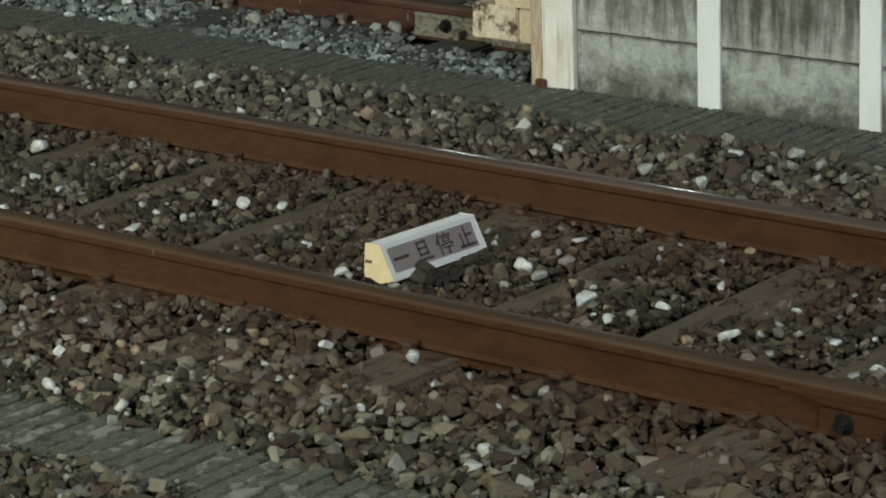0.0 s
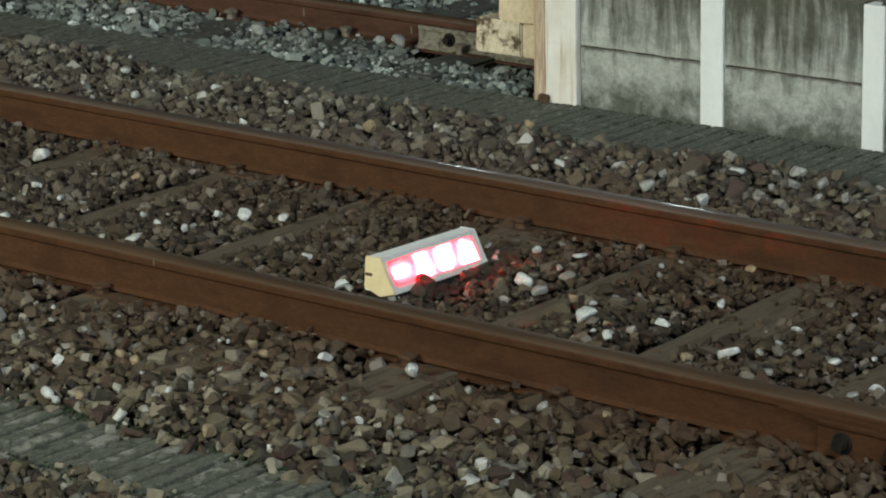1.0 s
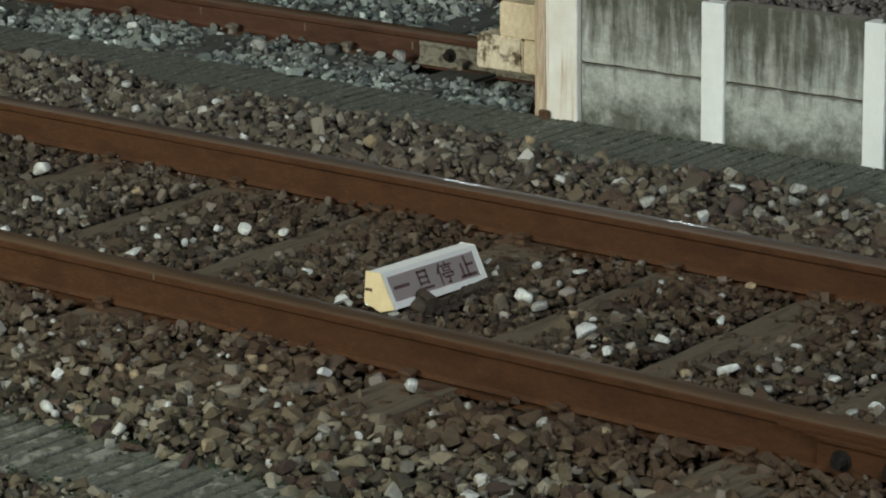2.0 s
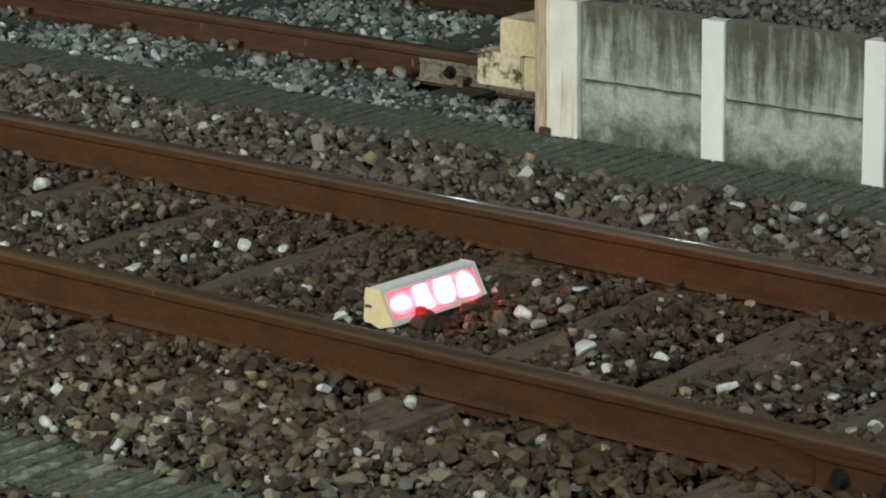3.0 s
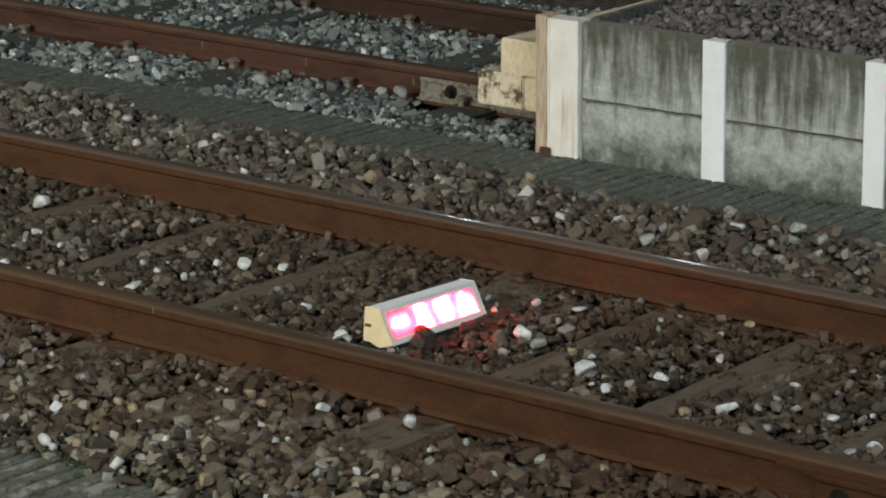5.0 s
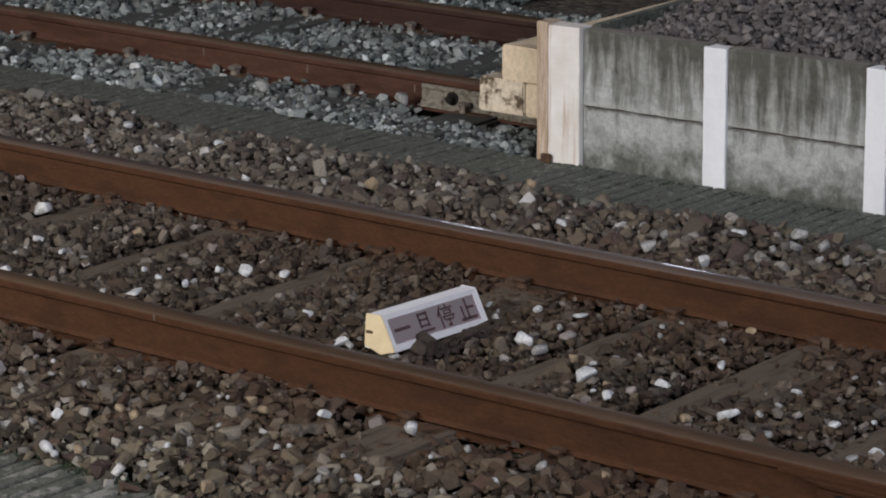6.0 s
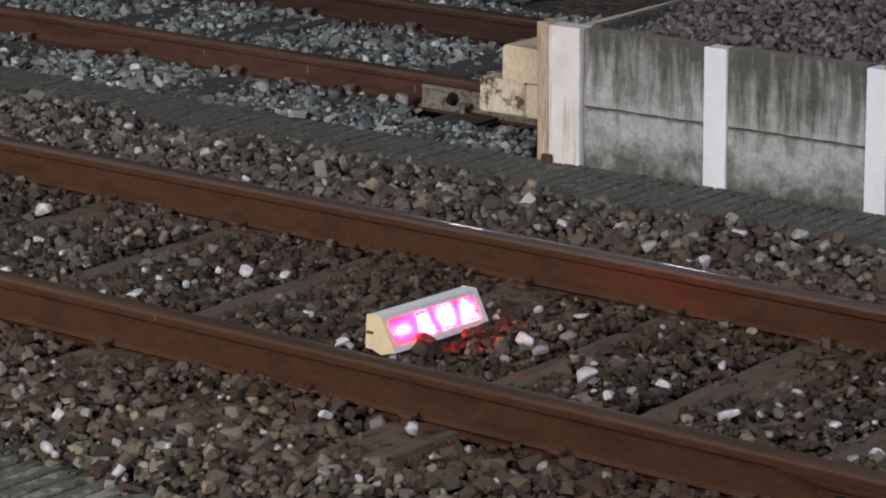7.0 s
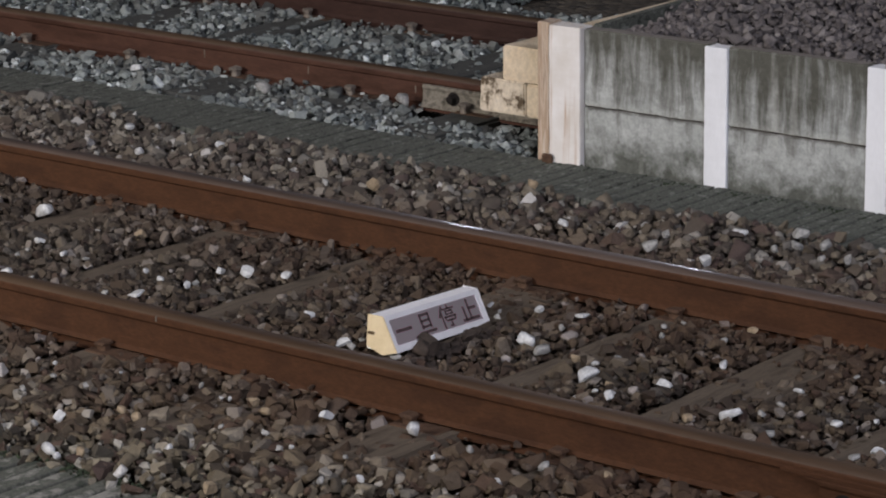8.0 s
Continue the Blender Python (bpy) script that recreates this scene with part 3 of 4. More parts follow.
def stop_sign():
    root = new("stop_signal")
    root.matrix_world = pose(-5.055, 0.287, 0.0353, -4.84, 1.24, 7.05)
    tagged(root, "white box sign with smoked lettered face lying in ballast", "signal")
    w = 0.004
    slope = math.hypot(SIGN_B - SIGN_T, SIGN_H)
    lean = math.degrees(math.atan2(SIGN_B - SIGN_T, SIGN_H))
    # the front's frame of reference: x out of the face, y along the sign, z up the slope
    front = pose(SIGN_B, 0, 0, 0, -lean, 0)

    def on_front(bm):
        bm.transform(front)
        return bm

    case = part("case", prism([(0, 0), (w, 0), (w, SIGN_H - w), (SIGN_T - 0.002, SIGN_H - w), (SIGN_T, SIGN_H), (0.006, SIGN_H), (0, SIGN_H - 0.006)], "y", 0.004, SIGN_L - 0.004), M_CASE, root)
    bm = box(0.004, SIGN_B - 0.0094, 0.004, SIGN_L - 0.004, -0.002, 0.003, 0.0002)
    box(SIGN_B - 0.0030, SIGN_B, 0.004, SIGN_L - 0.004, -0.002, 0.002, 0.0005, 1, bm)
    for y0, y1 in ((0.004, 0.011), (SIGN_L - 0.011, SIGN_L - 0.004)):
        box(SIGN_B - 0.0105, SIGN_B - 0.0025, y0, y1, -0.002, 0.003, 0.0002, 1, bm)
    part("base", bm, M_CASE, root)
    for y0, y1, m, label in ((0, 0.006, M_CAP, "yellowed end cap"), (SIGN_L - 0.006, SIGN_L, M_CASE, "white end cap")):
        bm = prism([(0, 0.006), (0.050, -0.013), (SIGN_B + 0.001, 0), (SIGN_T + 0.001, SIGN_H + 0.001), (0, SIGN_H + 0.001)], "y", y0, y1)
        bmesh.ops.bevel(bm, geom=bm.edges[:], offset=0.0015, segments=2, affect="EDGES")
        c = part("end_cap", bm, m, root, label)
        if y0 == 0:
            part("slot", box(0.004, 0.024, -0.0025, 0.001, 0.038, 0.046, 0.001), M_SLOT, c, "brown slot")
    f0, f1, s0, s1 = 0.0233, SIGN_L - 0.0234, 0.018, slope - 0.0148
    bm = bmesh.new()
    for y0, y1, z0, z1 in ((0.006, f0, 0, slope), (f1, SIGN_L - 0.006, 0, slope), (f0, f1, 0, s0), (f0, f1, s1, slope)):
        box(-0.005, 0.0, y0, y1, z0, z1, 0.0008, 1, bm)
    part("face_frame", on_front(bm), M_CASE, root)
    bm = bmesh.new()
    bm.faces.new([bm.verts.new((-0.003, y, z)) for y, z in ((f0, s0), (f1, s0), (f1, s1), (f0, s1))])
    part("face", on_front(bm), M_FACE, root, "smoked mauve-grey face")
    # the four characters, as strokes in a unit square: x0, y0, x1, y1, thickness
    strokes = {
        0: [(0.10, 0.52, 0.90, 0.52, 0.13)],
        1: [(0.26, 0.90, 0.74, 0.90, 0.10), (0.26, 0.90, 0.26, 0.32, 0.11), (0.74, 0.90, 0.74, 0.32, 0.11), (0.26, 0.63, 0.74, 0.63, 0.09),
            (0.26, 0.36, 0.74, 0.36, 0.09), (0.08, 0.12, 0.92, 0.12, 0.11)],
        2: [(0.28, 0.96, 0.06, 0.58, 0.10), (0.19, 0.74, 0.19, 0.04, 0.10), (0.64, 0.99, 0.64, 0.86, 0.09), (0.34, 0.85, 0.96, 0.85, 0.08),
            (0.46, 0.74, 0.84, 0.74, 0.06), (0.46, 0.60, 0.84, 0.60, 0.06), (0.46, 0.74, 0.46, 0.60, 0.07), (0.84, 0.74, 0.84, 0.60, 0.07),
            (0.34, 0.48, 0.96, 0.48, 0.08), (0.36, 0.48, 0.36, 0.38, 0.07), (0.94, 0.48, 0.94, 0.38, 0.07), (0.44, 0.32, 0.88, 0.32, 0.08),
            (0.66, 0.32, 0.66, 0.06, 0.09), (0.66, 0.06, 0.54, 0.08, 0.08)],
        3: [(0.52, 0.96, 0.52, 0.10, 0.12), (0.52, 0.58, 0.90, 0.58, 0.11), (0.22, 0.66, 0.22, 0.10, 0.12), (0.06, 0.10, 0.95, 0.10, 0.12)],
    }
    cell = (f1 - f0) / 4
    tall = s1 - s0
    for i, lines in strokes.items():
        letter, lamp = bmesh.new(), bmesh.new()
        for x0, y0, x1, y1, th in lines:
            ax, ay = f0 + cell * (i + 0.12 + 0.76 * x0), s0 + tall * (0.06 + 0.88 * y0)
            bx, by = f0 + cell * (i + 0.12 + 0.76 * x1), s0 + tall * (0.06 + 0.88 * y1)
            d = Vector((bx - ax, by - ay))
            t = th * tall * 0.58
            turn = pose(0, (ax + bx) / 2, (ay + by) / 2, math.degrees(math.atan2(d.y, d.x)), 0, 0)
            for bm, lo, hi, grow in ((letter, -0.0024, -0.0012, 0.85), (lamp, -0.0100, -0.0092, 0.9)):
                one = box(lo, hi, -d.length / 2 - t * grow, d.length / 2 + t * grow, -t * grow, t * grow, 0)
                one.transform(turn)
                tmp = bpy.data.meshes.new("tmp")
                one.to_mesh(tmp)
                one.free()
                bm.from_mesh(tmp)
                bpy.data.meshes.remove(tmp)
        part("character", on_front(letter), M_STROKE, root, "dark lettering stroke group")
        part("lamp", on_front(lamp), M_LED, root, "glowing red character lamp")
    # unseen board; its shelf is added to stop lamp light leaking downward
    bm = box(-0.016, -0.0105, f0 - 0.004, f1 + 0.004, s0 - 0.006, s1 + 0.003, 0)
    box(-0.0106, -0.0068, f0 - 0.010, f1 + 0.010, s0 - 0.006, s0 - 0.004, 0, 1, bm)
    part("lamp_board", on_front(bm), M_BLACK, root, "black lamp board with an added light-blocking shelf")
    # added, unseen leaves: they cover the always-glowing lamps to make them blink
    leaves = []
    for x, z0, z1 in ((-0.0066, s0 - 0.0165, s0 + 0.034), (-0.0050, s0 + 0.022, s1 + 0.006)):
        leaves.append(part("added_blink_leaf", on_front(box(x, x + 0.001, f0 - 0.012, f1 + 0.012, z0, z1, 0)), M_BLACK, root, "added black leaf that hides the lamps between blinks"))
    return root, leaves, front


signal, leaves, front = stop_sign()


# ---- loose stones ----
def hull_of(points):
    bm = bmesh.new()
    for p in points:
        bm.verts.new(p)
    r = bmesh.ops.convex_hull(bm, input=bm.verts[:])
    bmesh.ops.delete(bm, geom=[g for g in r["geom_interior"] if isinstance(g, bmesh.types.BMVert)], context="VERTS")
    bmesh.ops.triangulate(bm, faces=bm.faces[:])
    bm.verts.index_update()
    return bm


def stone_shapes(count, points, seed, worn=0.0):
    """Crushed stones: hulls of points; worn: the share of each edge by which the corners are knocked off."""
    rng = random.Random(seed)
    out = []
    for _ in range(count):
        sx, sy, sz = rng.uniform(0.85, 1.5), rng.uniform(0.7, 1.05), rng.uniform(0.5, 0.9)
        cloud = []
        for k in range(points):
            if k < 8:
                v = Vector((k & 1, k >> 1 & 1, k >> 2 & 1)) * 1.2 - Vector((0.6, 0.6, 0.6))
                v += Vector((rng.uniform(-0.3, 0.3), rng.uniform(-0.3, 0.3), rng.uniform(-0.3, 0.3)))
            else:
                v = Vector((rng.gauss(0, 1), rng.gauss(0, 1), rng.gauss(0, 1))).normalized() * rng.uniform(0.88, 1.06)
            cloud.append(Vector((v.x * sx, v.y * sy, v.z * sz)))
        bm = hull_of(cloud)
        if worn:
            cut = []
            for e in bm.edges:
                a, b = e.verts[0].co, e.verts[1].co
                w = worn * rng.uniform(0.6, 1.4)
                cut += [a.lerp(b, w), b.lerp(a, w)]
            bm.free()
            bm = hull_of(cut)
        out.append((np.array([v.co[:] for v in bm.verts]), np.array([[v.index for v in f.verts] for f in bm.faces])))
        bm.free()
    return out


ROUGH_SHAPES = stone_shapes(30, 8, 5)
WORN_SHAPES = stone_shapes(70, 8, 6, 0.17)


def turns(rng, n):
    q = rng.normal(size=(n, 4))
    q /= np.linalg.norm(q, axis=1)[:, None]
    w, x, y, z = q.T
    return np.stack([np.stack([1 - 2 * (y * y + z * z), 2 * (x * y - z * w), 2 * (x * z + y * w)], -1),
                     np.stack([2 * (x * y + z * w), 1 - 2 * (x * x + z * z), 2 * (y * z - x * w)], -1),
                     np.stack([2 * (x * z - y * w), 2 * (y * z + x * w), 1 - 2 * (x * x + y * y)], -1)], -2)


def heap(name, places, radii, mat, seed, label, top=None):
    """All stones of a bed in one mesh."""
    rng = np.random.default_rng(seed)
    shapes = ROUGH_SHAPES + WORN_SHAPES
    which = rng.integers(0, len(ROUGH_SHAPES), len(places))
    if top is not None:
        which = np.where(top, len(ROUGH_SHAPES) + rng.integers(0, len(WORN_SHAPES), len(places)), which)
    verts, tris, soft, base = [], [], [], 0
    for k, (sv, st) in enumerate(shapes):
        idx = np.nonzero(which == k)[0]
        if not len(idx):
            continue
        m = turns(rng, len(idx))
        v = np.einsum("nij,vj->nvi", m, sv) * radii[idx, None, None]
        v[:, :, 2] *= 0.85
        v += places[idx, None, :]
        verts.append(v.reshape(-1, 3))
        tris.append((st[None] + (base + np.arange(len(idx)) * len(sv))[:, None, None]).reshape(-1, 3))
        soft.append(np.repeat(rng.random(len(idx)) < 0.3, len(st)))
        base += len(idx) * len(sv)
    verts, tris = np.concatenate(verts), np.concatenate(tris)
    me = bpy.data.meshes.new(name)
    me.vertices.add(len(verts))
    me.vertices.foreach_set("co", verts.ravel())
    me.loops.add(tris.size)
    me.loops.foreach_set("vertex_index", tris.ravel().astype(np.int32))
    me.polygons.add(len(tris))
    me.polygons.foreach_set("loop_start", np.arange(0, tris.size, 3, dtype=np.int32))
    me.polygons.foreach_set("use_smooth", np.concatenate(soft))
    me.update(calc_edges=True)
    me.materials.append(mat)
    return tagged(new(name, me), label, "ballast", kind="stuff")


def scatter(rng, x0, x1, y0, y1, step):
    """Jittered places on a grid."""
    gx, gy = np.meshgrid(np.arange(x0, x1, step), np.arange(y0, y1, step))
    p = np.stack([gx.ravel(), gy.ravel()], -1)
    return p + rng.uniform(-0.55, 0.55, p.shape) * step


def in_wedge(p, margin):
    """The stretch of the yard that the stone beds cover one stone by one; beyond it lies plain ground."""
    left = -4.75 - (p[:, 1] + 1.31) * 1.045 - margin
    right = -3.18 - (p[:, 1] + 0.27) * 0.60 + margin
    return (p[:, 0] > left) & (p[:, 0] < right)


def bed(name, x0, x1, y0, y1, level, keep, mat, seed, label, size=(0.0105, 0.0205), step=0.0265, hump=0.012):
    rng = np.random.default_rng(seed)
    places, radii, top = [], [], []
    for layer, (dz, st) in enumerate(((-0.024 * step / 0.0265, step), (-0.006, step * 1.2), (0.007, step * 1.9), (0.010, step * 1.55))):
        p = scatter(rng, x0, x1, y0, y1, st)
        grow = (0.9, 1.0, 1.24, 0.52)[layer]
        p = p[in_wedge(p, 0.45)]
        r = grow * rng.uniform(size[0], size[1], len(p)) * np.where(rng.random(len(p)) < 0.12, 1.4, 1.0)
        ok = keep(p, r, layer, rng)
        p, r = p[ok], r[ok]
        wave = hump * (np.sin(p[:, 0] * 7.1 + p[:, 1] * 3.3) + np.sin(p[:, 1] * 9.7 - p[:, 0] * 4.1)) * 0.6
        lv = level(p) if callable(level) else level
        places.append(np.column_stack([p, lv + dz + wave + rng.uniform(-0.007, 0.007, len(p))]))
        radii.append(r)
        top.append(np.full(len(p), layer in (1, 2)))
    return heap(name, np.concatenate(places), np.concatenate(radii), mat, seed + 1, label, np.concatenate(top))


def clear_of(p, r, rails, foot):
    ok = np.ones(len(p), bool)
    for y in rails:
        ok &= np.abs(p[:, 1] - y) > foot / 2 - 0.024 + r
    return ok


def bare(p, xs, shown, y0, y1):
    on = np.zeros(len(p), bool)
    for x in xs:
        on |= (p[:, 0] > x - 0.012) & (p[:, 0] < x + shown) & (p[:, 1] > y0) & (p[:, 1] < y1)
    return on


def near_sign(p):
    q = (p - np.array([-5.055, 0.287])) @ np.array([[math.cos(0.123), -math.sin(0.123)], [math.sin(0.123), math.cos(0.123)]])
    return (q[:, 0] > -0.02) & (q[:, 0] < 0.102) & (q[:, 1] > -0.03) & (q[:, 1] < 0.51)


def keep_main(p, r, layer, rng):
    ok = clear_of(p, r, (NEAR_Y, FAR_Y), 0.086)
    ok &= ~(bare(p, SLEEPER_X, 0.10, -0.20, 1.08) & ((p[:, 0] < -5.25) | (p[:, 0] > -5.0)) & (rng.random(len(p)) > (0.0, 0.05, 0.10, 0.10)[layer]))
    # a hollow before the sign's face
    q = (p - np.array([-5.055, 0.287])) @ np.array([[math.cos(0.123), -math.sin(0.123)], [math.sin(0.123), math.cos(0.123)]])
    ok &= ~((q[:, 0] > 0.08) & (q[:, 0] < 0.175) & (q[:, 1] > 0.12) & (q[:, 1] < 0.52) & (layer > 0))
    return ok & ~near_sign(p)


def keep_back(p, r, layer, rng):
    ok = clear_of(p, r, (BACK_Y, BACK_FAR_Y), 0.10) | (p[:, 0] > -6.2)
    ok &= ~(bare(p, BACK_SLEEPER_X, 0.09, 2.62, 4.1) & (rng.random(len(p)) > (0.0, 0.10, 0.14, 0.14)[layer]))
    ok &= ~((p[:, 0] > -6.86) & (p[:, 0] < -6.15) & (np.abs(p[:, 1] - 2.70) < 0.11) & (layer > 0))
    ok &= (p[:, 1] < 4.45) | (p[:, 0] < -7.9)
    return ok & ((p[:, 0] < -6.08) | (p[:, 1] > 4.9))


def keep_all(p, r, layer, rng):
    return np.ones(len(p), bool)


bed("ballast_bed", -11.5, 0.0, 0.0, FAR_Y, 0.0, keep_main, M_BALLAST, 11, "dark oily crushed stone ballast between the rails")
bed("ballast_bed", -8.5, 0.0, -0.785, NEAR_Y, -0.002, keep_main, M_BALLAST, 15, "coarse brown ballast between rail and walkway boards", (0.0125, 0.0250), 0.0325, 0.014)
bed("ballast_bed", -11.5, 0.0, FAR_Y, 2.03, -0.002, keep_main, M_BALLAST, 17, "coarse brown ballast between rail and far walkway", (0.0125, 0.0250), 0.0325, 0.014)
bed("ballast_edge", -7.5, -1.0, -2.0, -1.09, 0.0, keep_all, M_BALLAST, 21, "brown crushed stone beside the walkway boards", (0.0125, 0.0250), 0.0325)
bed("siding_ballast", -13, -4.0, 2.37, 6.5, -0.014, keep_back, M_GREY, 31, "bluish grey crushed stone of the siding", (0.0115, 0.0225), 0.0295)
bed("mound_ballast", -5.82, -2.4, 2.45, 6.0, lambda p: 0.44 + 0.05 * np.clip(p[:, 1] - 2.45, 0, 1) - 0.1 * np.clip(-5.62 - p[:, 0], 0, 0.3), keep_all, M_MOUND, 41, "purplish grey crushed stone heaped behind the wall", (0.0105, 0.0195), 0.027)

# the mound's body under its stones
bm = prism([(2.43, -0.06), (6.3, -0.06), (6.2, 0.42), (2.43, 0.40)], "x", -5.84, 2.0)
tagged(new("mound", mesh_of("mound", bm, M_DIRT)), "earth mound behind the retaining wall", "mound", kind="structure")


def loose_stones(name, mat, rows, label, group, seed, height=0.022, flat=1.0):
    """Single stones that stand out: x, y, size and, where it is not the same for all, height."""
    rng = random.Random(seed)
    shared = stone_shapes(8, 9, seed, 0.26)
    for x, y, s, *z in rows:
        sv, st = shared[rng.randrange(8)]
        me = bpy.data.meshes.new(name)
        me.from_pydata((sv * s * 0.92 * np.array([1.0, 1.0, flat])).tolist(), [], st.tolist())
        me.polygons.foreach_set("use_smooth", [rng.random() < 0.5] * len(st))
        me.materials.append(mat)
        ob = new(name, me)
        ob.matrix_world = pose(x, y, z[0] if z else height, rng.uniform(-30, 30), rng.uniform(-30, 30), rng.uniform(0, 360))
        tagged(ob, label, "stone", group)


M_PALE_GREY = paint("pale_grey_stone", [(0.22, 0.225, 0.215), (0.36, 0.36, 0.345)], 30, 0.7, fine=120)
M_TAN_STONE = paint("tan_stone", [(0.24, 0.185, 0.115), (0.38, 0.30, 0.20)], 25, 0.8, fine=120)
WHITE_LABEL, GREY_LABEL, TAN_LABEL = "white quartz stone lying on the ballast", "pale grey stone lying on the ballast", "tan stone lying on the ballast"
loose_stones("pale_stone", M_WHITE_STONE, [
    (-6.800, 0.850, 0.029), (-6.545, 0.580, 0.018), (-6.389, 0.523, 0.013), (-6.380, 0.285, 0.018), (-6.063, 0.523, 0.013), (-5.976, 0.491, 0.010), (-5.868, 0.484, 0.016), (-5.893, 0.650, 0.018),
    (-5.825, 0.686, 0.026), (-5.396, 0.454, 0.023), (-5.159, 0.316, 0.022), (-5.072, 0.835, 0.011), (-4.795, 0.629, 0.024), (-4.488, 0.471, 0.027), (-4.330, 0.357, 0.025),
    (-4.391, 0.374, 0.008), (-4.284, 0.524, 0.021), (-4.258, 0.747, 0.017), (-4.024, 0.421, 0.025), (-3.708, 0.577, 0.011), (-3.590, 0.388, 0.016), (-4.399, 0.299, 0.011),
    (-4.527, 0.562, 0.009)], WHITE_LABEL, "pale stones", 70)
loose_stones("pale_stone", M_WHITE_STONE, [
    (-5.909, 0.324, 0.033), (-5.706, 0.716, 0.021), (-4.929, 0.866, 0.021), (-4.799, 0.882, 0.026), (-3.981, 0.661, 0.021), (-3.774, 0.501, 0.019), (-5.307, -0.567, 0.021),
    (-5.070, -0.524, 0.010), (-4.160, -0.328, 0.023)], "flat white flake of stone lying on the ballast", "pale stones", 75, 0.026, 0.55)
loose_stones("pale_stone", M_WHITE_STONE, [
    (-4.928, -0.585, 0.017), (-5.625, -0.266, 0.010), (-5.063, -0.225, 0.008), (-5.086, -0.231, 0.007), (-4.792, -0.177, 0.022), (-4.558, -0.136, 0.022), (-4.388, -0.268, 0.010),
    (-4.698, -0.410, 0.008), (-5.433, -0.225, 0.007), (-4.421, -0.492, 0.013), (-4.938, 1.854, 0.026), (-4.851, 1.543, 0.023), (-7.380, 1.823, 0.024), (-7.096, 1.568, 0.018),
    (-8.038, 2.532, 0.027), (-6.539, 1.482, 0.020), (-5.429, 1.643, 0.018), (-6.946, 1.800, 0.019)], WHITE_LABEL, "pale stones", 80, 0.027)
loose_stones("pale_stone", M_PALE_GREY, [
    (-6.505, 0.491, 0.009), (-6.488, 0.434, 0.010), (-6.295, 0.516, 0.011), (-6.497, 0.771, 0.010), (-5.869, 0.520, 0.013), (-5.998, 0.293, 0.014), (-5.138, 0.371, 0.012),
    (-5.121, 0.307, 0.015), (-4.978, 0.315, 0.020), (-5.012, 0.797, 0.009), (-4.984, 0.750, 0.012), (-4.784, 0.768, 0.016), (-4.710, 0.579, 0.023), (-4.379, 0.320, 0.014),
    (-4.574, 0.939, 0.013), (-4.532, 0.866, 0.013), (-4.552, 0.995, 0.011), (-4.508, 0.638, 0.012), (-3.865, 0.351, 0.022), (-3.613, 0.320, 0.017), (-3.935, 0.859, 0.010),
    (-3.967, 0.558, 0.010), (-3.964, 0.466, 0.014), (-4.376, 0.919, 0.018), (-3.860, 0.856, 0.010), (-6.279, 0.286, 0.011)], GREY_LABEL, "pale stones", 85)
loose_stones("pale_stone", M_PALE_GREY, [
    (-5.553, -0.345, 0.011), (-4.715, -0.434, 0.012), (-4.817, -0.370, 0.011), (-4.552, -0.388, 0.009), (-4.493, -0.547, 0.012), (-4.936, -0.395, 0.009), (-5.197, -0.182, 0.010),
    (-5.317, -0.641, 0.011), (-5.428, -0.357, 0.011), (-4.353, -0.175, 0.013), (-4.144, -0.168, 0.016), (-5.535, -0.467, 0.010), (-4.593, 1.752, 0.024), (-4.793, 1.960, 0.030),
    (-5.219, 1.767, 0.013), (-7.573, 1.469, 0.013), (-7.196, 1.474, 0.016), (-7.303, 1.880, 0.013), (-6.329, 1.611, 0.016), (-7.442, 2.566, 0.030), (-6.908, 2.700, 0.034),
    (-7.550, 1.915, 0.016), (-4.727, 1.829, 0.025), (-4.662, 1.878, 0.025), (-5.065, 1.576, 0.024), (-5.099, 1.710, 0.022), (-4.762, 1.764, 0.016), (-4.529, 1.785, 0.019)], GREY_LABEL, "pale stones", 90, 0.026)
loose_stones("tan_stone", M_TAN_STONE, [
    (-6.338, 0.784, 0.022), (-4.579, 0.554, 0.017), (-4.080, 0.323, 0.016), (-5.071, -0.735, 0.018), (-4.998, -0.205, 0.018), (-4.925, -0.245, 0.018), (-5.217, -0.443, 0.017),
    (-5.152, -0.461, 0.016), (-4.661, -0.733, 0.022), (-3.979, -0.142, 0.018), (-4.389, 0.428, 0.013), (-4.361, 1.034, 0.016), (-5.78, 1.96, 0.025), (-6.185, 1.672, 0.026)], TAN_LABEL, "tan stones", 95, 0.026)


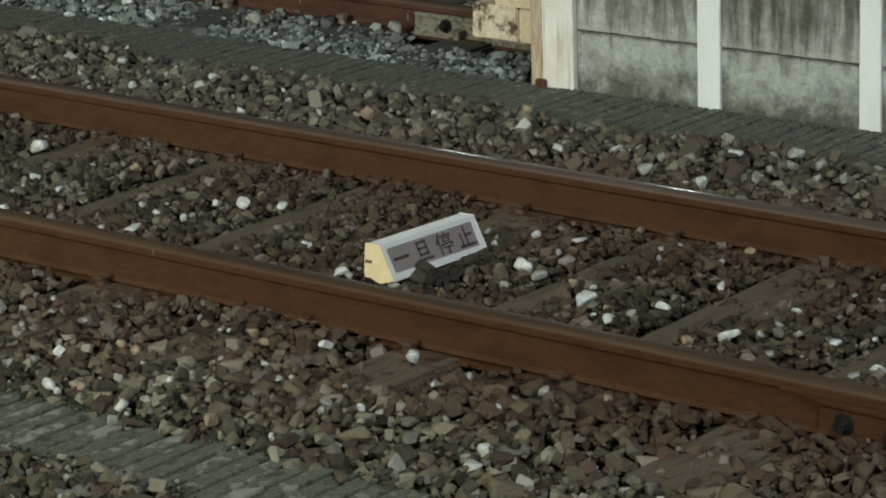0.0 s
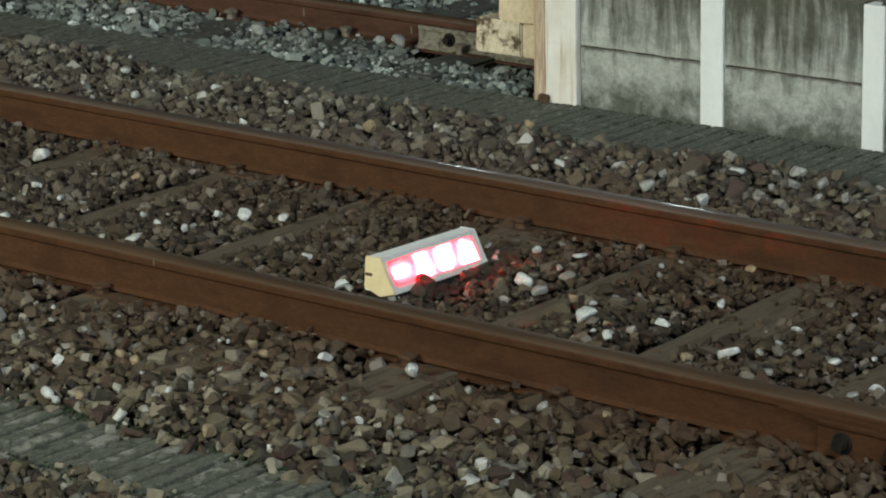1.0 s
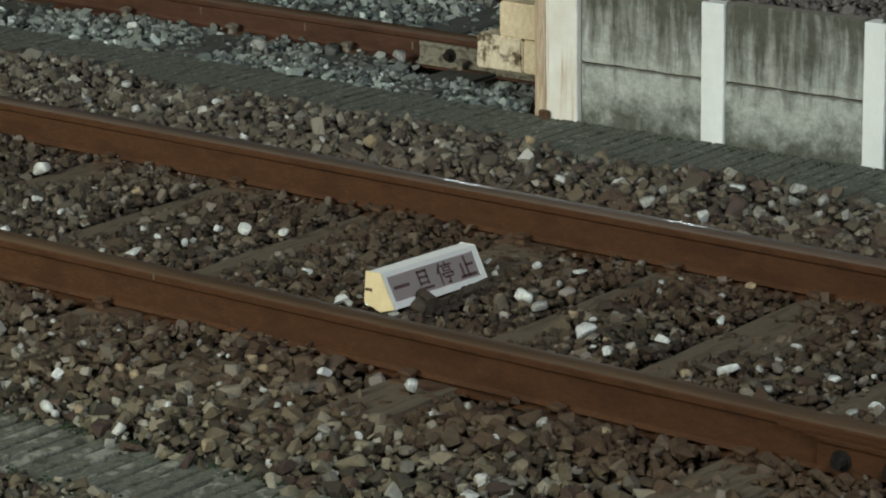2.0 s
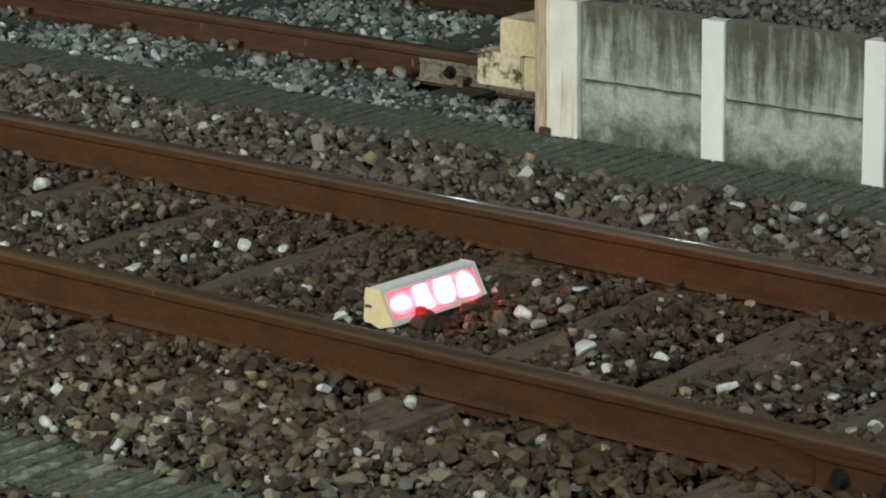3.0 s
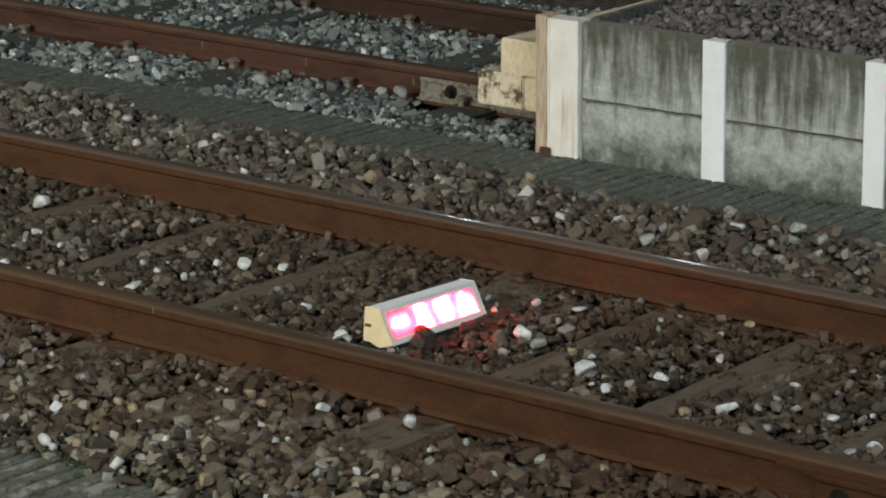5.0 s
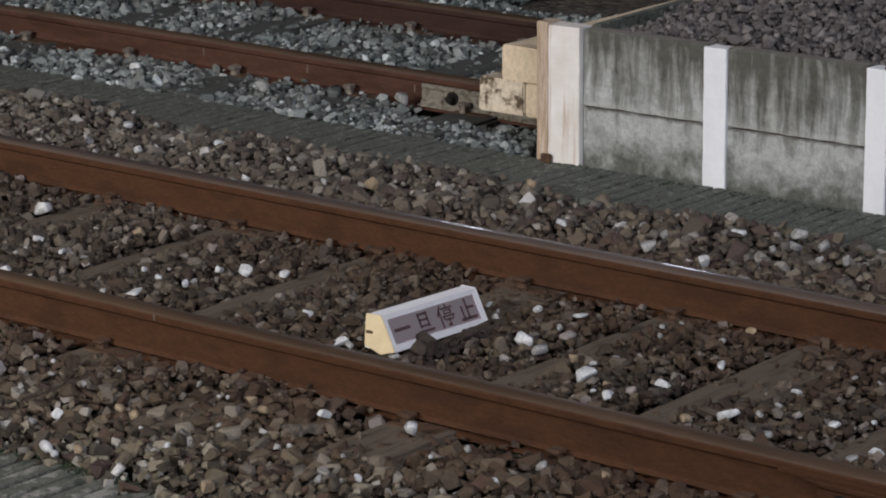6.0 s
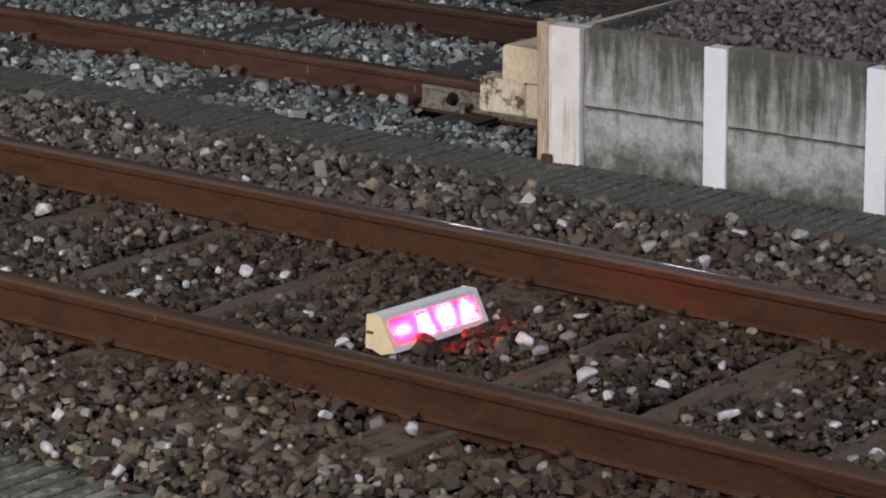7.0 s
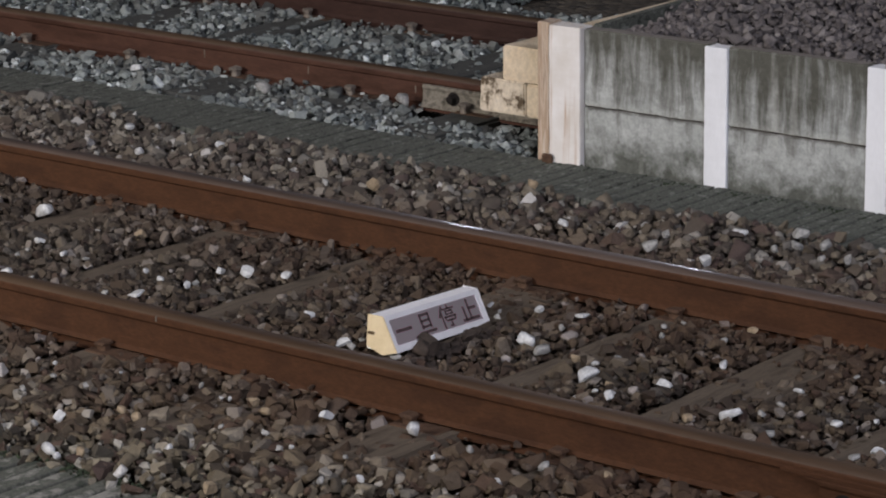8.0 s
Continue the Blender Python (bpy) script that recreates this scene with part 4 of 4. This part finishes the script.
def stones_by_sign():
    """Dark stones heaped against the sign's front."""
    rng = random.Random(8)
    low, high = [], []
    for i in range(34):
        q = signal.matrix_world @ Vector((rng.uniform(0.10, 0.185), rng.uniform(-0.02, 0.50), 0))
        low.append((q.x, q.y, rng.uniform(0.013, 0.021)))
    for a, b, r in ((0.030, 0.06, 0.018), (0.045, 0.17, 0.018), (0.035, 0.28, 0.018), (0.050, 0.39, 0.018), (0.118, 0.055, 0.022), (0.128, 0.02, 0.022), (0.140, 0.09, 0.025)):
        q = signal.matrix_world @ Vector((a, b, 0))
        low.append((q.x, q.y, r))
    for i in range(26):
        for a, z in ((0.103, -0.016 if i < 7 else -0.020), (0.128, -0.018 if i < 7 else -0.024)):
            q = signal.matrix_world @ Vector((a + rng.uniform(-0.005, 0.006), 0.02 + 0.018 * i + rng.uniform(-0.006, 0.006), z + rng.uniform(-0.004, 0.003)))
            low.append((q.x, q.y, rng.uniform(0.013, 0.019), q.z))
    for a, b, r in ((0.118, 0.118, 0.034), (0.122, 0.080, 0.030), (0.128, 0.300, 0.028), (0.125, 0.335, 0.024)):
        q = signal.matrix_world @ Vector((a, b, 0))
        high.append((q.x, q.y, r))
    loose_stones("dark_stone", M_BROWN_STONE, low, "dark brown stone heaped against the sign", "dark stones", 130, -0.010)
    loose_stones("dark_stone", M_BROWN_STONE, high[:2], "large dark brown stone leaning against the sign", "dark stones", 150, 0.034)
    loose_stones("dark_stone", M_BROWN_STONE, high[2:], "dark brown stone heaped against the sign", "dark stones", 151, 0.008)


stones_by_sign()


def scrap():
    """A small white plastic scrap with a narrow neck."""
    bm = bmesh.new()
    rings = []
    for z, r in ((0, 0.002), (0.001, 0.011), (0.012, 0.013), (0.03, 0.012), (0.042, 0.006), (0.058, 0.005), (0.060, 0.009), (0.068, 0.009), (0.069, 0.002)):
        rings.append([bm.verts.new((r * math.cos(k * math.pi / 6), r * math.sin(k * math.pi / 6), z)) for k in range(12)])
    for a, b in zip(rings, rings[1:]):
        for k in range(12):
            bm.faces.new((a[k], a[(k + 1) % 12], b[(k + 1) % 12], b[k])).smooth = True
    bm.faces.new(rings[0][::-1])
    bm.faces.new(rings[-1])
    ob = new("plastic_scrap", mesh_of("plastic_scrap", bm, M_WHITE_STONE))
    ob.matrix_world = pose(-5.165, -0.755, 0.028, 96, 0, 70)
    tagged(ob, "small white plastic scrap with a narrow neck on the boards", "litter")


scrap()


M_MOSS = paint("dark_green_moss", [(0.018, 0.028, 0.014), (0.035, 0.052, 0.026)], 40, 0.95, fine=200)


def moss():
    """Low cushions of moss along the edges of the near boards and the wall's foot."""
    rng = np.random.default_rng(77)
    rows = []
    for x0, x1, y, wide, n in ((-6.0, -3.6, -0.782, 0.014, 900), (-5.8, -3.6, -1.088, 0.018, 900), (-6.0, -3.6, 2.325, 0.016, 1900)):
        x = x0 + (x1 - x0) * rng.random(n)
        clump = 0.5 + 0.5 * np.sin(x * 9.0) * np.sin(x * 23.0 + 1.0)
        ok = rng.random(n) < clump
        rows.append(np.column_stack([x, y + rng.normal(0, wide, n), rng.uniform(-0.006, 0.004, n) - (0.006 if y > 2 else 0)])[ok])
    p = np.concatenate(rows)
    heap("moss", p, rng.uniform(0.003, 0.0075, len(p)), M_MOSS, 78, "dark green moss cushions along the walkway edges")


moss()


def film_scrap():
    """A crumpled piece of clear plastic film."""
    m, nt, b = material("clear_plastic_film", 0.12)
    b.inputs["Base Color"].default_value = (0.8, 0.78, 0.74, 1)
    clear = node(nt, "ShaderNodeBsdfTransparent", Color=(0.92, 0.9, 0.88, 1))
    both = node(nt, "ShaderNodeMixShader", Fac=0.965)
    nt.links.new(b.outputs[0], both.inputs[1])
    nt.links.new(clear.outputs[0], both.inputs[2])
    nt.links.new(both.outputs[0], nt.nodes["Material Output"].inputs["Surface"])
    bm = bmesh.new()
    bmesh.ops.create_grid(bm, x_segments=9, y_segments=5, size=1)
    for v in bm.verts:
        v.co = (v.co.x * 0.050, v.co.y * 0.022, 0.012 * noise.noise(Vector((v.co.x * 3, v.co.y * 2, 4.0))) + 0.008 * abs(v.co.y))
    ob = new("plastic_film", mesh_of("plastic_film", bm, m))
    mod = ob.modifiers.new("thickness", "SOLIDIFY")
    mod.thickness = 0.0006
    ob.matrix_world = pose(-4.715, -0.345, 0.040, 12, -6, 25)
    tagged(ob, "crumpled piece of clear plastic film on ballast", "litter")


film_scrap()


# ---- walkways of boards across ----
def walkway(name, x0, x1, y0, y1, pitch, gap, mat, seed, label, wall_slope=0.0):
    root = tagged(new(name), label, "walkway", kind="structure")
    rng = random.Random(seed)
    shapes = []
    for k in range(6):
        bm = box(-pitch / 2 + gap / 2, pitch / 2 - gap / 2, (y0 - y1) / 2 + rng.uniform(-0.004, 0.004), (y1 - y0) / 2 + rng.uniform(-0.004, 0.004), -0.055, 0, 0.0025)
        roughen(bm, 0.0012, 15, k + seed)
        shapes.append(mesh_of("plank", bm, mat))
    for i in range(int((x1 - x0) / pitch)):
        ob = new("plank", rng.choice(shapes))
        ob.parent = root
        x = x0 + i * pitch
        more = max(0.0, (x + 5.9) * wall_slope)
        ob.matrix_basis = pose(x, (y0 + y1 + more) / 2, rng.uniform(-0.003, 0.001), rng.uniform(-0.2, 0.2), rng.uniform(-1.8, 1.8), rng.uniform(-0.5, 0.5)) @ Matrix.Diagonal((1, 1 + more / (y1 - y0), 1, 1))


walkway("pavement_near", -7.5, -1.5, -1.09, -0.775, 0.0585, 0.013, M_PLANK_PALE, 3, "weathered dark walkway boards beside the track")
walkway("pavement_far", -10.8, -3.0, 1.995, 2.35, 0.052, 0.008, M_PLANK, 4, "dark grooved walkway boards between the tracks", 0.034)


# ---- what moves: added leaves over the sign's lamps, standing in for their switching ----
def motions():
    shut = pose(0, 0, 0)
    for leaf, drop in zip(leaves, (-0.038, -0.073)):
        down = front @ pose(0, 0, drop) @ front.inverted()
        rows = [(0.0, shut)]
        for on, off in ((0.55, 1.42), (2.51, 3.37), (4.46, 5.32), (6.43, 7.27)):
            rows += [(on - 0.034, shut), (on, down), (off - 0.034, down), (off, shut)]
        walk(leaf, rows + [(8.0, shut)])


motions()
